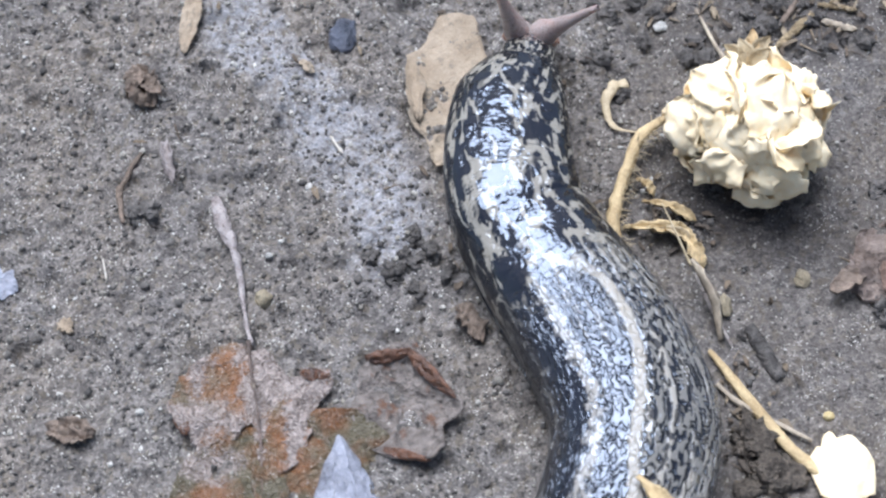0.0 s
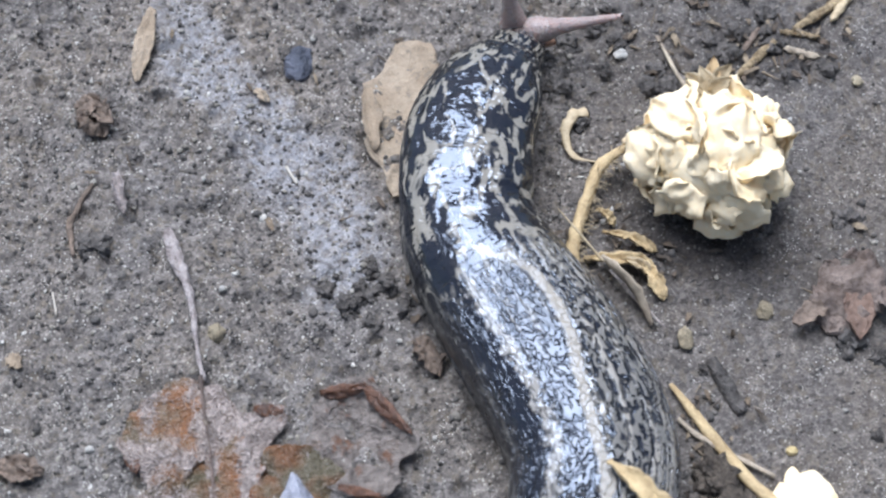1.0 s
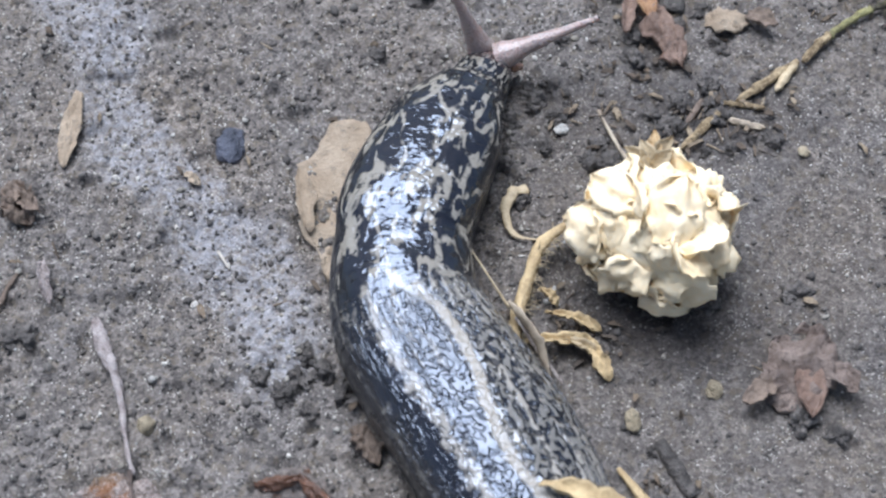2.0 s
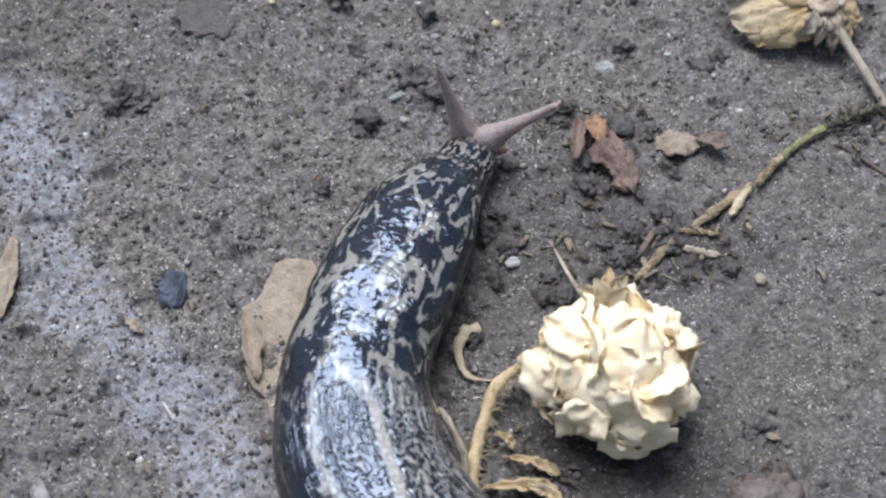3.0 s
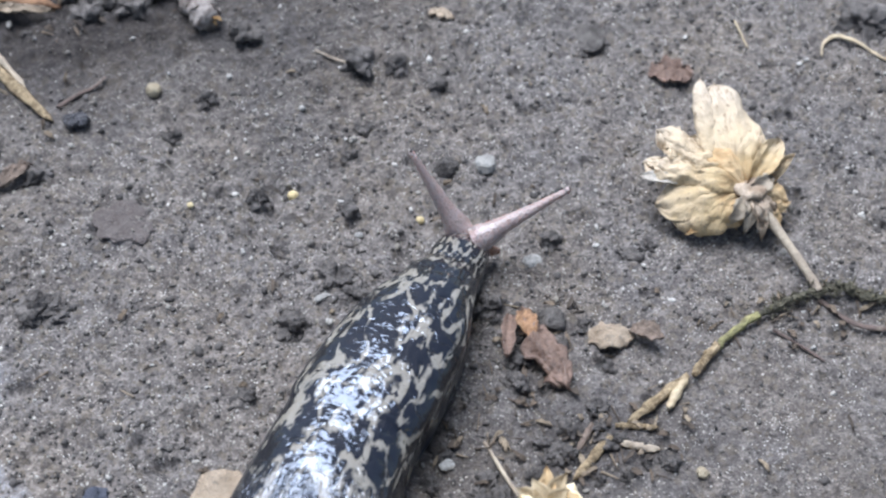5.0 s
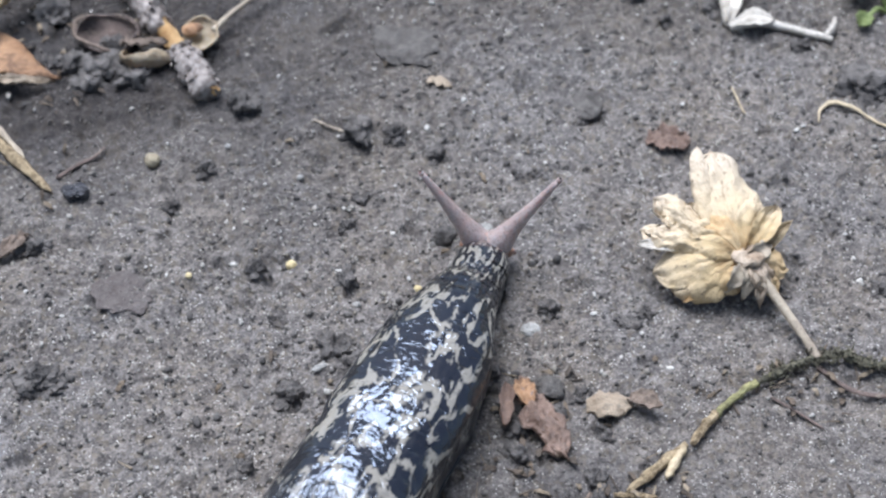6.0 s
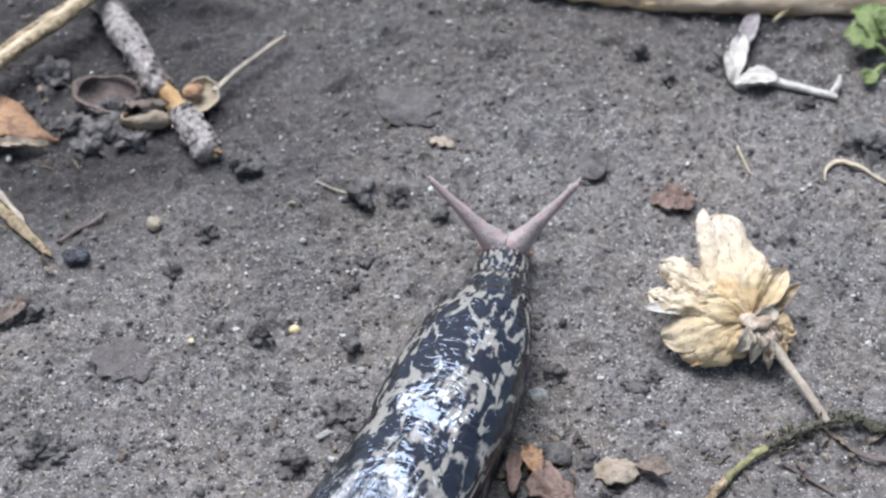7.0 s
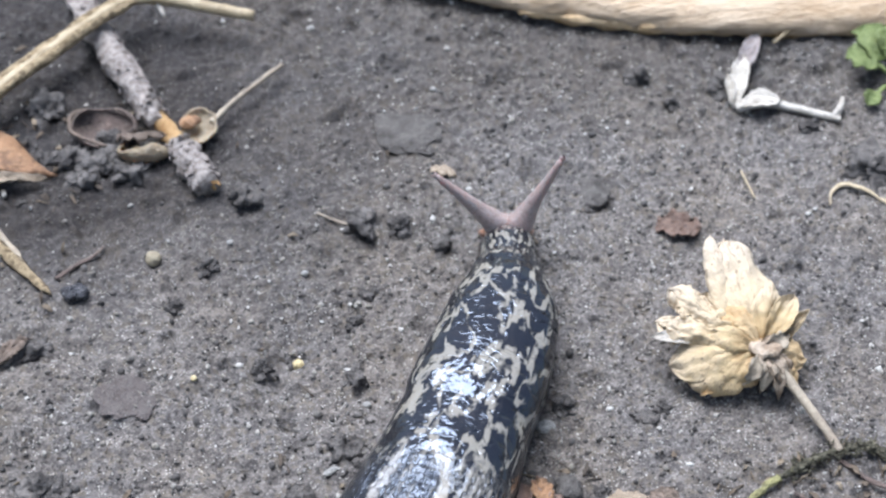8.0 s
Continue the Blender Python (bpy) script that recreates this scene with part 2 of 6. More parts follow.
    lump = noise_tex(t, co, 0.62, 1.0, 0.5, 0.6)
    raised = calc(t, "MULTIPLY", calc(t, "MAXIMUM", lines, keel), 0.35)
    rr = calc(t, "ADD", calc(t, "MULTIPLY", calc(t, "MULTIPLY", groove, calc(t, "SUBTRACT", 1.0, drowned)), calc(t, "MULTIPLY", calc(t, "ADD", 1.5, calc(t, "MULTIPLY", on_right, 1.7)), calc(t, "SUBTRACT", 1.0, calc(t, "MULTIPLY", fore, 0.4)))), calc(t, "ADD", raised, calc(t, "MULTIPLY", lump, 1.1)))
    rr = calc(t, "ADD", rr, calc(t, "MULTIPLY", swell, 2.2))
    rr = calc(t, "ADD", rr, calc(t, "MULTIPLY", calc(t, "MULTIPLY", ramp(t, brk, [(0.40, 0.0), (0.58, 1.0)]), fore), 0.7))
    ripple = noise_tex(t, scaled(1.5, 0.55), 0.62, 1.0, 0.5, 0.7)
    tiny = noise_tex(t, co, 2.2, 1.0)
    mm = calc(t, "ADD", calc(t, "MULTIPLY", ramp(t, ripple, [(0.28, 0.0), (0.44, 1.0)]), 1.2), calc(t, "ADD", calc(t, "MULTIPLY", swell, 4.6), calc(t, "ADD", calc(t, "MULTIPLY", lump, 0.9), calc(t, "MULTIPLY", tiny, 0.2))))
    height = mix(t, rear, mm, rr)
    t.links.new(bump(t, height, 0.00011, 1.0), b.inputs["Normal"])
    b.inputs["Specular Tint"].default_value = (0.72, 0.83, 1.0, 1.0)
    gloss = ramp(t, calc(t, "MULTIPLY", side, noise_tex(t, co, 0.3, 2.0)), [(0.1, 0.06), (0.5, 0.34)])
    t.links.new(calc(t, "MAXIMUM", gloss, calc(t, "MULTIPLY", calc(t, "MULTIPLY", keel, rear), 0.38)), b.inputs["Roughness"])
    return m


def tentacle_material():
    m, t, b = shader("tentacle_skin", 0.35, 0.5)
    co = object_coords(t)
    dots = cells(t, co, 2600)
    col = mix(t, ramp(t, dots, [(0.2, 1.0), (0.38, 0.0)]), (0.33, 0.265, 0.245), (0.22, 0.165, 0.15))
    t.links.new(col, b.inputs["Base Color"])
    t.links.new(bump(t, dots, 0.0001), b.inputs["Normal"])
    b.inputs["Subsurface Weight"].default_value = 0.8
    b.inputs["Subsurface Radius"].default_value = (0.001, 0.0006, 0.0005)
    b.inputs["Subsurface Scale"].default_value = 1.0
    b.inputs["Coat Weight"].default_value = 0.3
    b.inputs["Coat Roughness"].default_value = 0.25
    return m


def wet_leaf_material(name, film_from, rust, olive):
    """A rotting leaf under a wrinkled film of dried slime: rust, olive and lilac-grey patches."""
    m, t, b = shader(name, 0.4, 0.5)
    co = object_coords(t)
    patch = noise_tex(t, co, 95, 3, 0.55, 0.4)
    second = noise_tex(t, co, 130, 3, 0.6)
    fine = noise_tex(t, co, 2400, 3, 0.7)
    wrinkle = noise_tex(t, co, 1150, 2.0, 0.6, 1.2)
    brown = mix(t, ramp(t, second, [(0.42, 0.0), (0.58, 1.0)]), olive, rust)
    grey = mix(t, ramp(t, wrinkle, [(0.35, 0.0), (0.65, 1.0)]), (0.125, 0.095, 0.078), (0.33, 0.275, 0.245))
    film = ramp(t, calc(t, "ADD", patch, calc(t, "MULTIPLY", calc(t, "SUBTRACT", fine, 0.5), 0.25)), [(film_from, 0.0), (film_from + 0.08, 1.0)])
    col = mix(t, film, brown, grey)
    flecks = calc(t, "MULTIPLY", ramp(t, cells(t, co, 1500), [(0.10, 1.0), (0.22, 0.0)]), ramp(t, noise_tex(t, co, 500, 3), [(0.5, 0.0), (0.56, 1.0)]))
    col = mix(t, calc(t, "MULTIPLY", flecks, 0.8), col, (0.42, 0.37, 0.32))
    t.links.new(col, b.inputs["Base Color"])
    t.links.new(ramp(t, fine, [(0.3, 0.16), (0.7, 0.45)]), b.inputs["Roughness"])
    h = calc(t, "ADD", wrinkle, calc(t, "MULTIPLY", fine, 0.4))
    relief = bump(t, h, 0.0009)
    t.links.new(relief, b.inputs["Normal"])
    t.links.new(relief, b.inputs["Coat Normal"])
    b.inputs["Coat Weight"].default_value, b.inputs["Coat Roughness"].default_value = 0.7, 0.12
    return m


def withered_petal_material():
    """Papery petal: ochre and streaked towards the flower's base, bleached towards the rim."""
    m, t, b = shader("dry_petal", 0.65, 0.25)
    co = t.nodes.new("ShaderNodeTexCoord").outputs["Object"]
    sep = t.nodes.new("ShaderNodeSeparateXYZ")
    t.links.new(co, sep.inputs[0])
    x, y = calc(t, "MULTIPLY", sep.outputs[0], 1000.0), calc(t, "MULTIPLY", sep.outputs[1], 1000.0)
    out = calc(t, "SQRT", calc(t, "ADD", calc(t, "MULTIPLY", x, x), calc(t, "MULTIPLY", y, y)))
    turn = calc(t, "ARCTAN2", y, x)
    ray = t.nodes.new("ShaderNodeCombineXYZ")
    t.links.new(calc(t, "MULTIPLY", turn, 9.0), ray.inputs[0])
    t.links.new(calc(t, "MULTIPLY", out, 0.14), ray.inputs[1])
    veins = noise_tex(t, ray.outputs[0], 1.0, 4, 0.65)
    blot = noise_tex(t, co, 330, 3, 0.6)
    far = calc(t, "ADD", calc(t, "ADD", calc(t, "MULTIPLY", out, 0.055), calc(t, "MULTIPLY", y, 0.03)), calc(t, "ADD", calc(t, "MULTIPLY", veins, 0.4), calc(t, "MULTIPLY", blot, 0.8)))
    col = ramp(t, calc(t, "MULTIPLY", far, 0.5), [(0.30, (0.38, 0.25, 0.12)), (0.42, (0.50, 0.375, 0.205)), (0.56, (0.57, 0.455, 0.295)), (0.88, (0.57, 0.48, 0.365))])
    lines = ramp(t, calc(t, "ABSOLUTE", calc(t, "SUBTRACT", noise_tex(t, ray.outputs[0], 1.7, 3, 0.6), 0.5)), [(0.0, 0.75), (0.022, 0.0)])
    col = mix(t, calc(t, "MULTIPLY", lines, ramp(t, blot, [(0.38, 0.0), (0.55, 1.0)])), col, (0.20, 0.12, 0.06))
    spot = noise_tex(t, co, 1300, 3, 0.6)
    col = mix(t, ramp(t, spot, [(0.64, 0.0), (0.69, 0.7)]), col, (0.16, 0.11, 0.07))
    t.links.new(col, b.inputs["Base Color"])
    t.links.new(bump(t, calc(t, "ADD", calc(t, "MULTIPLY", veins, 0.5), blot), 0.0007), b.inputs["Normal"])
    translucent(t, b, col, 0.12)
    return m


SOIL = soil_material()
GRAINS = grain_material()
SKIN = slug_material()
TENT = tentacle_material()
EYE = organic("eye_spot", (0.02, 0.015, 0.013), (0.06, 0.04, 0.035), rough=0.25)
LIP = organic("lower_tentacle", (0.17, 0.09, 0.06), (0.30, 0.18, 0.13), rough=0.3, glow_through=0.4)
CREAM = organic("cream_petal", (0.97, 0.77, 0.46), (0.98, 0.87, 0.65), 1800, 160, 0.6, 0.25, 0.00008, thin=0.2)
DRYPETAL = withered_petal_material()
SEPAL = organic("sepal", (0.27, 0.19, 0.125), (0.55, 0.45, 0.34), 2400, 420, 0.6, 0.3, 0.0003)
RUSTPETAL = organic("rust_petal", (0.40, 0.26, 0.125), (0.60, 0.455, 0.265), 1900, 260, 0.6, 0.3, 0.0002)
GOLD = organic("golden_stem", (0.32, 0.23, 0.12), (0.57, 0.44, 0.25), 2500, 350, 0.6, 0.3, 0.00015)
STRAW = organic("straw", (0.24, 0.18, 0.10), (0.50, 0.41, 0.27), 1800, 220, 0.55, 0.4, 0.0001)
GREYSTRAW = organic("grey_straw", (0.20, 0.16, 0.12), (0.42, 0.36, 0.27), 1800, 220, 0.65, 0.3, 0.0001)
BROWNLEAF = organic("brown_leaf", (0.09, 0.052, 0.036), (0.24, 0.16, 0.12), 1600, 260, 0.55, 0.4, 0.0003, spots=(0.08, 0.05, 0.035), sheen=0.2)
GREYLEAF = organic("grey_leaf", (0.10, 0.075, 0.056), (0.26, 0.20, 0.158), 1800, 260, 0.65, 0.3, 0.0003, spots=(0.09, 0.065, 0.05))
PINKLEAF = organic("pink_leaf", (0.12, 0.088, 0.072), (0.31, 0.25, 0.215), 1800, 300, 0.7, 0.3, 0.0005, spots=(0.10, 0.072, 0.055))
WETLEAF = wet_leaf_material("wet_leaf", 0.43, (0.18, 0.078, 0.03), (0.12, 0.09, 0.055))
RUSTLEAF = wet_leaf_material("rust_leaf", 0.58, (0.15, 0.066, 0.026), (0.085, 0.07, 0.04))
LOBELEAF = organic("grey_lobe", (0.055, 0.044, 0.037), (0.24, 0.205, 0.18), 1500, 700, 0.6, 0.4, 0.0005, spots=(0.12, 0.05, 0.022), spot_size=0.6, sheen=0.4)
RUSTRIM = organic("rust_rim", (0.032, 0.015, 0.009), (0.15, 0.06, 0.027), 1600, 420, 0.45, 0.4, 0.0003, sheen=0.6)
PALESTALK = organic("pale_stalk", (0.19, 0.155, 0.145), (0.50, 0.45, 0.43), 2600, 500, 0.7, 0.3, 0.0004, spots=(0.13, 0.09, 0.075))
# bluish base colour holds the sky's reflection on wet leaf
SKYSHEEN = organic("sky_sheen_leaf", (0.12, 0.125, 0.15), (0.33, 0.345, 0.40), 1200, 260, 0.45, 0.4, 0.0004, sheen=0.3)
TANLEAF = organic("tan_leaf", (0.25, 0.19, 0.13), (0.43, 0.35, 0.26), 2600, 200, 0.7, 0.3, 0.0003, spots=(0.17, 0.15, 0.12))
ORANGELEAF = organic("orange_leaf", (0.20, 0.10, 0.05), (0.40, 0.24, 0.13), 1500, 130, 0.6, 0.35, 0.0003, spots=(0.13, 0.07, 0.04), spot_at=0.5)
BARK = organic("bark", (0.22, 0.18, 0.16), (0.60, 0.54, 0.49), 3200, 1100, 0.9, 0.15, 0.0005)
WOOD = organic("bare_wood", (0.30, 0.16, 0.06), (0.55, 0.37, 0.18), 2500, 300, 0.6, 0.3, 0.0003)
STALK = organic("weathered_stalk", (0.11, 0.075, 0.04), (0.46, 0.36, 0.22), 2600, 900, 0.7, 0.25, 0.0003, spots=(0.08, 0.055, 0.035), spot_size=0.7, spot_at=0.58)
HUSKIN = organic("husk_inside", (0.06, 0.045, 0.038), (0.17, 0.125, 0.105), 1800, 260, 0.6, 0.3, 0.0003, spots=(0.22, 0.18, 0.14))
CUPSHELL = organic("cup_shell", (0.22, 0.17, 0.11), (0.42, 0.35, 0.25), 2200, 420, 0.55, 0.35, 0.0003, spots=(0.20, 0.14, 0.08), spot_size=1.6, glow_through=0.2)
LOGWOOD = organic("log_wood", (0.36, 0.235, 0.125), (0.58, 0.455, 0.32), 1400, 130, 0.6, 0.3, 0.0004, stretch=(0.25, 1, 1), spots=(0.22, 0.12, 0.06), spot_size=4.5, spot_at=0.62)
LOGRIM = organic("log_rim", (0.40, 0.25, 0.11), (0.64, 0.48, 0.29), 1800, 260, 0.65, 0.3, 0.0004, stretch=(0.4, 1, 1), spots=(0.16, 0.08, 0.04), spot_size=2.5, spot_at=0.62)
MOSS = organic("mossy_bark", (0.04, 0.036, 0.027), (0.22, 0.205, 0.145), 2200, 600, 0.9, 0.15, 0.0008, spots=(0.20, 0.19, 0.07), spot_at=0.6)
GREENTWIG = organic("green_twig", (0.10, 0.09, 0.05), (0.33, 0.31, 0.14), 2200, 500, 0.7, 0.25, 0.0003)
GREEN = organic("green_leaf", (0.11, 0.15, 0.04), (0.27, 0.32, 0.13), 2000, 420, 0.55, 0.35, 0.0002, thin=0.25)
SHOOT = organic("white_shoot", (0.30, 0.265, 0.215), (0.60, 0.56, 0.49), 2200, 420, 0.55, 0.35, 0.0002)
CLOD = organic("soil_clod", (0.056, 0.05, 0.046), (0.20, 0.183, 0.167), 2600, 700, 0.85, 0.3, 0.0008)
BROWNCLOD = organic("brown_clod", (0.045, 0.037, 0.031), (0.20, 0.165, 0.13), 2400, 600, 0.85, 0.3, 0.0008)
SLATE = organic("slate", (0.07, 0.064, 0.058), (0.165, 0.151, 0.137), 2600, 500, 0.95, 0.15, 0.0004, spots=(0.20, 0.185, 0.17), spot_size=3)
REDSLATE = organic("red_slate", (0.095, 0.08, 0.073), (0.18, 0.158, 0.146), 2600, 500, 0.95, 0.15, 0.0004, spots=(0.17, 0.155, 0.145), spot_size=3)
BLUESTONE = organic("blue_pebble", (0.028, 0.033, 0.046), (0.12, 0.13, 0.165), 2200, 300, 0.45, 0.4, 0.0003)
PALESTONE = organic("pale_pebble", (0.19, 0.185, 0.17), (0.40, 0.39, 0.355), 2200, 300, 0.6, 0.4, 0.0003)
TANSTONE = organic("tan_pebble", (0.20, 0.165, 0.11), (0.42, 0.36, 0.25), 2200, 300, 0.7, 0.3, 0.0004)
YELLOW = organic("yellow_seed", (0.40, 0.30, 0.13), (0.62, 0.52, 0.30), 2200, 300, 0.5, 0.4, 0.0002)
BLACK = organic("black_pebble", (0.012, 0.012, 0.014), (0.05, 0.05, 0.055), 2200, 300, 0.25, 0.5, 0.0003)


def litter_material():
    m, t, b = shader("litter", 0.75, 0.3)
    one = t.nodes.new("ShaderNodeNewGeometry").outputs["Random Per Island"]
    fine = noise_tex(t, object_coords(t, shift=False), 2500, 3, 0.6)
    col = ramp(t, one, [(0.0, (0.05, 0.042, 0.035)), (0.4, (0.12, 0.09, 0.065)), (0.7, (0.19, 0.145, 0.10)), (1.0, (0.32, 0.26, 0.18))])
    t.links.new(mix(t, ramp(t, fine, [(0.35, 0.0), (0.65, 0.5)]), col, (0.08, 0.065, 0.05)), b.inputs["Base Color"])
    t.links.new(bump(t, fine, 0.0003), b.inputs["Normal"])
    return m


LITTER = litter_material()

# ---- shape helpers (measures in millimetres) ----
MM = 0.001


def lattice(ix, iy, seed):
    h = (ix.astype(np.int64) * 374761393 + iy.astype(np.int64) * 668265263 + seed * 974634777) & 0x7FFFFFFF
    h = ((h ^ (h >> 13)) * 1274126177) & 0x7FFFFFFF
    return ((h ^ (h >> 16)) & 0xFFFF) / 65535.0


def value_noise(x, y, size, seed):
    x, y = np.asarray(x, float) / size, np.asarray(y, float) / size
    ix, iy = np.floor(x), np.floor(y)
    fx, fy = x - ix, y - iy
    fx, fy = fx * fx * (3 - 2 * fx), fy * fy * (3 - 2 * fy)
    a, b = lattice(ix, iy, seed), lattice(ix + 1, iy, seed)
    c, d = lattice(ix, iy + 1, seed), lattice(ix + 1, iy + 1, seed)
    return (a + (b - a) * fx) * (1 - fy) + (c + (d - c) * fx) * fy - 0.5


def smooth(v, lo, hi):
    v = np.clip((v - lo) / (hi - lo), 0, 1)
    return v * v * (3 - 2 * v)


def to_line(x, y, line):
    """Distance to a line of points."""
    best = np.full(np.shape(x), 1e9)
    for (ax, ay), (bx, by) in zip(line, line[1:]):
        k = np.clip(((x - ax) * (bx - ax) + (y - ay) * (by - ay)) / ((bx - ax) ** 2 + (by - ay) ** 2), 0, 1)
        best = np.minimum(best, np.hypot(x - ax - k * (bx - ax), y - ay - k * (by - ay)))
    return best


SLIME_LINE = [(-36, 42), (-29, 27), (-26, 10), (-17, -2), (-9, -11), (-7, -24)]


def firmness(x, y):
    """0 where the soil is crumbly, 1 where it is trodden smooth."""
    a = smooth(np.asarray(x, float) - 0.25 * np.asarray(y, float), 18, 40)
    a = a * (1 - 0.7 * smooth(np.asarray(y, float), 5, 35))
    b = smooth(np.asarray(y, float) + 0.3 * np.asarray(x, float), 10, 45) * 0.2
    return np.maximum(a, b)


def ground_height(x, y):
    x, y = np.asarray(x, float), np.asarray(y, float)
    f = firmness(x, y)
    z = 1.9 * value_noise(x, y, 31, 1) + 1.1 * value_noise(x, y, 13, 2)
    z = z + (1 - 0.45 * f) * (1.0 * value_noise(x, y, 5.1, 3) + 0.75 * value_noise(x, y, 2.3, 4))
    z = z + (1 - 0.5 * f) * (0.62 * value_noise(x, y, 1.15, 5) + 0.42 * value_noise(x, y, 0.62, 6))
    z = z + (1 - 0.55 * f) * (0.9 * (0.25 - np.abs(value_noise(x + 0.7 * y, y, 1.9, 8))) + 0.55 * (0.25 - np.abs(value_noise(x, y - 0.4 * x, 0.95, 9))))
    pits = value_noise(x, y, 3.4, 7)
    z = z - (1 - 0.5 * f) * 1.1 * smooth(pits, 0.24, 0.44)
    return z


def mesh_object(name, bm, material, parent=None, smooth_faces=True):
    me = bpy.data.meshes.new(name)
    bm.normal_update()
    bm.to_mesh(me)
    bm.free()
    me.materials.append(material)
    if smooth_faces:
        me.polygons.foreach_set("use_smooth", [True] * len(me.polygons))
    ob = new(name, me)
    ob.parent = parent
    return ob


def part(name, bm, material, parent, label="", smooth_faces=True):
    return tagged(mesh_object(name, bm, material, parent, smooth_faces), label)


def thing(name, label, category, at=(0, 0, 0), group="", turn=0):
    ob = new(name)
    ob.empty_display_size = 0.002
    ob.matrix_basis = pose(at[0] * MM, at[1] * MM, at[2] * MM, 0, 0, turn)
    return tagged(ob, label, category, group)


def rod(bm, pts, radii, sides=8, wobble=0.0, seed=0, squash=1.0):
    """A tapered round rod along points, closed at both ends, with an uneven skin."""
    pts = [Vector(p) * MM for p in pts]
    fine, rad = [], []
    steps = 5
    for i in range(len(pts) - 1):
        p0, p1, p2, p3 = pts[max(i - 1, 0)], pts[i], pts[i + 1], pts[min(i + 2, len(pts) - 1)]
        for k in range(steps):
            u = k / steps
            fine.append(0.5 * (2 * p1 + (p2 - p0) * u + (2 * p0 - 5 * p1 + 4 * p2 - p3) * u * u + (3 * p1 - p0 - 3 * p2 + p3) * u ** 3))
            rad.append(radii[i] * (1 - u) + radii[i + 1] * u)
    fine.append(pts[-1])
    rad.append(radii[-1])
    rings = []
    for i, (p, r) in enumerate(zip(fine, rad)):
        ahead = (fine[min(i + 1, len(fine) - 1)] - fine[max(i - 1, 0)]).normalized()
        side = ahead.cross((0, 0, 1))
        side = side.normalized() if side.length > 1e-6 else Vector((1, 0, 0))
        up = side.cross(ahead)
        ring = []
        for k in range(sides):
            a = 2 * math.pi * k / sides
            q = p + (side * math.cos(a) + up * math.sin(a) * squash) * r * MM
            n = noise.noise(q * 900 + Vector((seed * 7.1, 0, 0)))
            ring.append(bm.verts.new(p + (q - p) * (1 + wobble * n * 1.6)))
        rings.append(ring)
    for r0, r1 in zip(rings, rings[1:]):
        for k in range(sides):
            bm.faces.new((r0[k], r0[(k + 1) % sides], r1[(k + 1) % sides], r1[k]))
    bm.faces.new(rings[0][::-1])
    bm.faces.new(rings[-1])
    return bm


def blade(bm, base, tip, width, up=(0, 0, 1), arch=0.0, cup=0.0, curl=0.0, ragged=0.1, crumple=0.3, shape=0.55, point=0.7, seed=0, nu=9, nv=15, thick=0.22, stub=0.25, lobes=0.0, pleat=0.0, ruffle=0.0):
    """A thin leaf or petal with thickness, from base to tip: arch lifts its middle, cup its edges, curl its tip."""
    base, tip, up = Vector(base), Vector(tip), Vector(up)
    along = tip - base
    length = along.length
    along.normalize()
    across = along.cross(up).normalized()
    up = across.cross(along).normalized()
    front, back = [], []
    off = Vector((seed * 3.7, seed * 1.3, 0))
    for j in range(nv):
        v = j / (nv - 1)
        w = width / 2 * (stub + (1 - stub) * math.sin(math.pi / 2 * min(v / shape, 1)) if v < shape else math.cos(math.pi / 2 * (v - shape) / (1 - shape)) ** point)
        w *= 1 + lobes * math.sin(v * 17 + seed)
        rowf, rowb = [], []
        for i in range(nu):
            u = 2 * i / (nu - 1) - 1
            edge = Vector((v * 5 + seed, (1 if u > 0 else -1) * 3.1, seed))
            wl = w * (1 + ragged * (1.6 * noise.noise(edge) + 0.8 * noise.noise(edge * 3.3)))
            p = base + along * length * (v + ragged * 0.25 * noise.noise(Vector((u * 2.4, seed, 7))) * v) + across * wl * u
            h = arch * math.sin(math.pi * v) + cup * u * u * math.sin(math.pi * (0.1 + 0.8 * v)) + curl * v ** 3
            h += crumple * (1.3 * noise.noise(p * (4.0 / max(width, 1)) + off) + 0.7 * noise.noise(p * (10.0 / max(width, 1)) + off))
            h += pleat * math.sin(u * 7.5 + 1.5 * noise.noise(Vector((v * 3, seed, 2)))) * math.sin(math.pi * min(0.15 + v, 0.95))
            rim = max(abs(u), v) ** 4
            h += ruffle * rim * noise.noise(Vector((u * 3.2 + seed, v * 3.2, seed * 1.7)))
            p = p + up * h
            rowf.append(bm.verts.new((p + up * thick / 2) * MM))
            rowb.append(bm.verts.new((p - up * thick / 2) * MM))
        front.append(rowf)
        back.append(rowb)
    for j in range(nv - 1):
        for i in range(nu - 1):
            bm.faces.new((front[j][i], front[j][i + 1], front[j + 1][i + 1], front[j + 1][i]))
            bm.faces.new((back[j][i], back[j + 1][i], back[j + 1][i + 1], back[j][i + 1]))
        for a, b in ((0, 1), (nu - 1, -1)):
            q = (front[j][a], front[j + 1][a], back[j + 1][a], back[j][a])
            bm.faces.new(q if b > 0 else q[::-1])
    for i in range(nu - 1):
        bm.faces.new((front[0][i + 1], front[0][i], back[0][i], back[0][i + 1]))
        bm.faces.new((front[-1][i], front[-1][i + 1], back[-1][i + 1], back[-1][i]))
    return bm


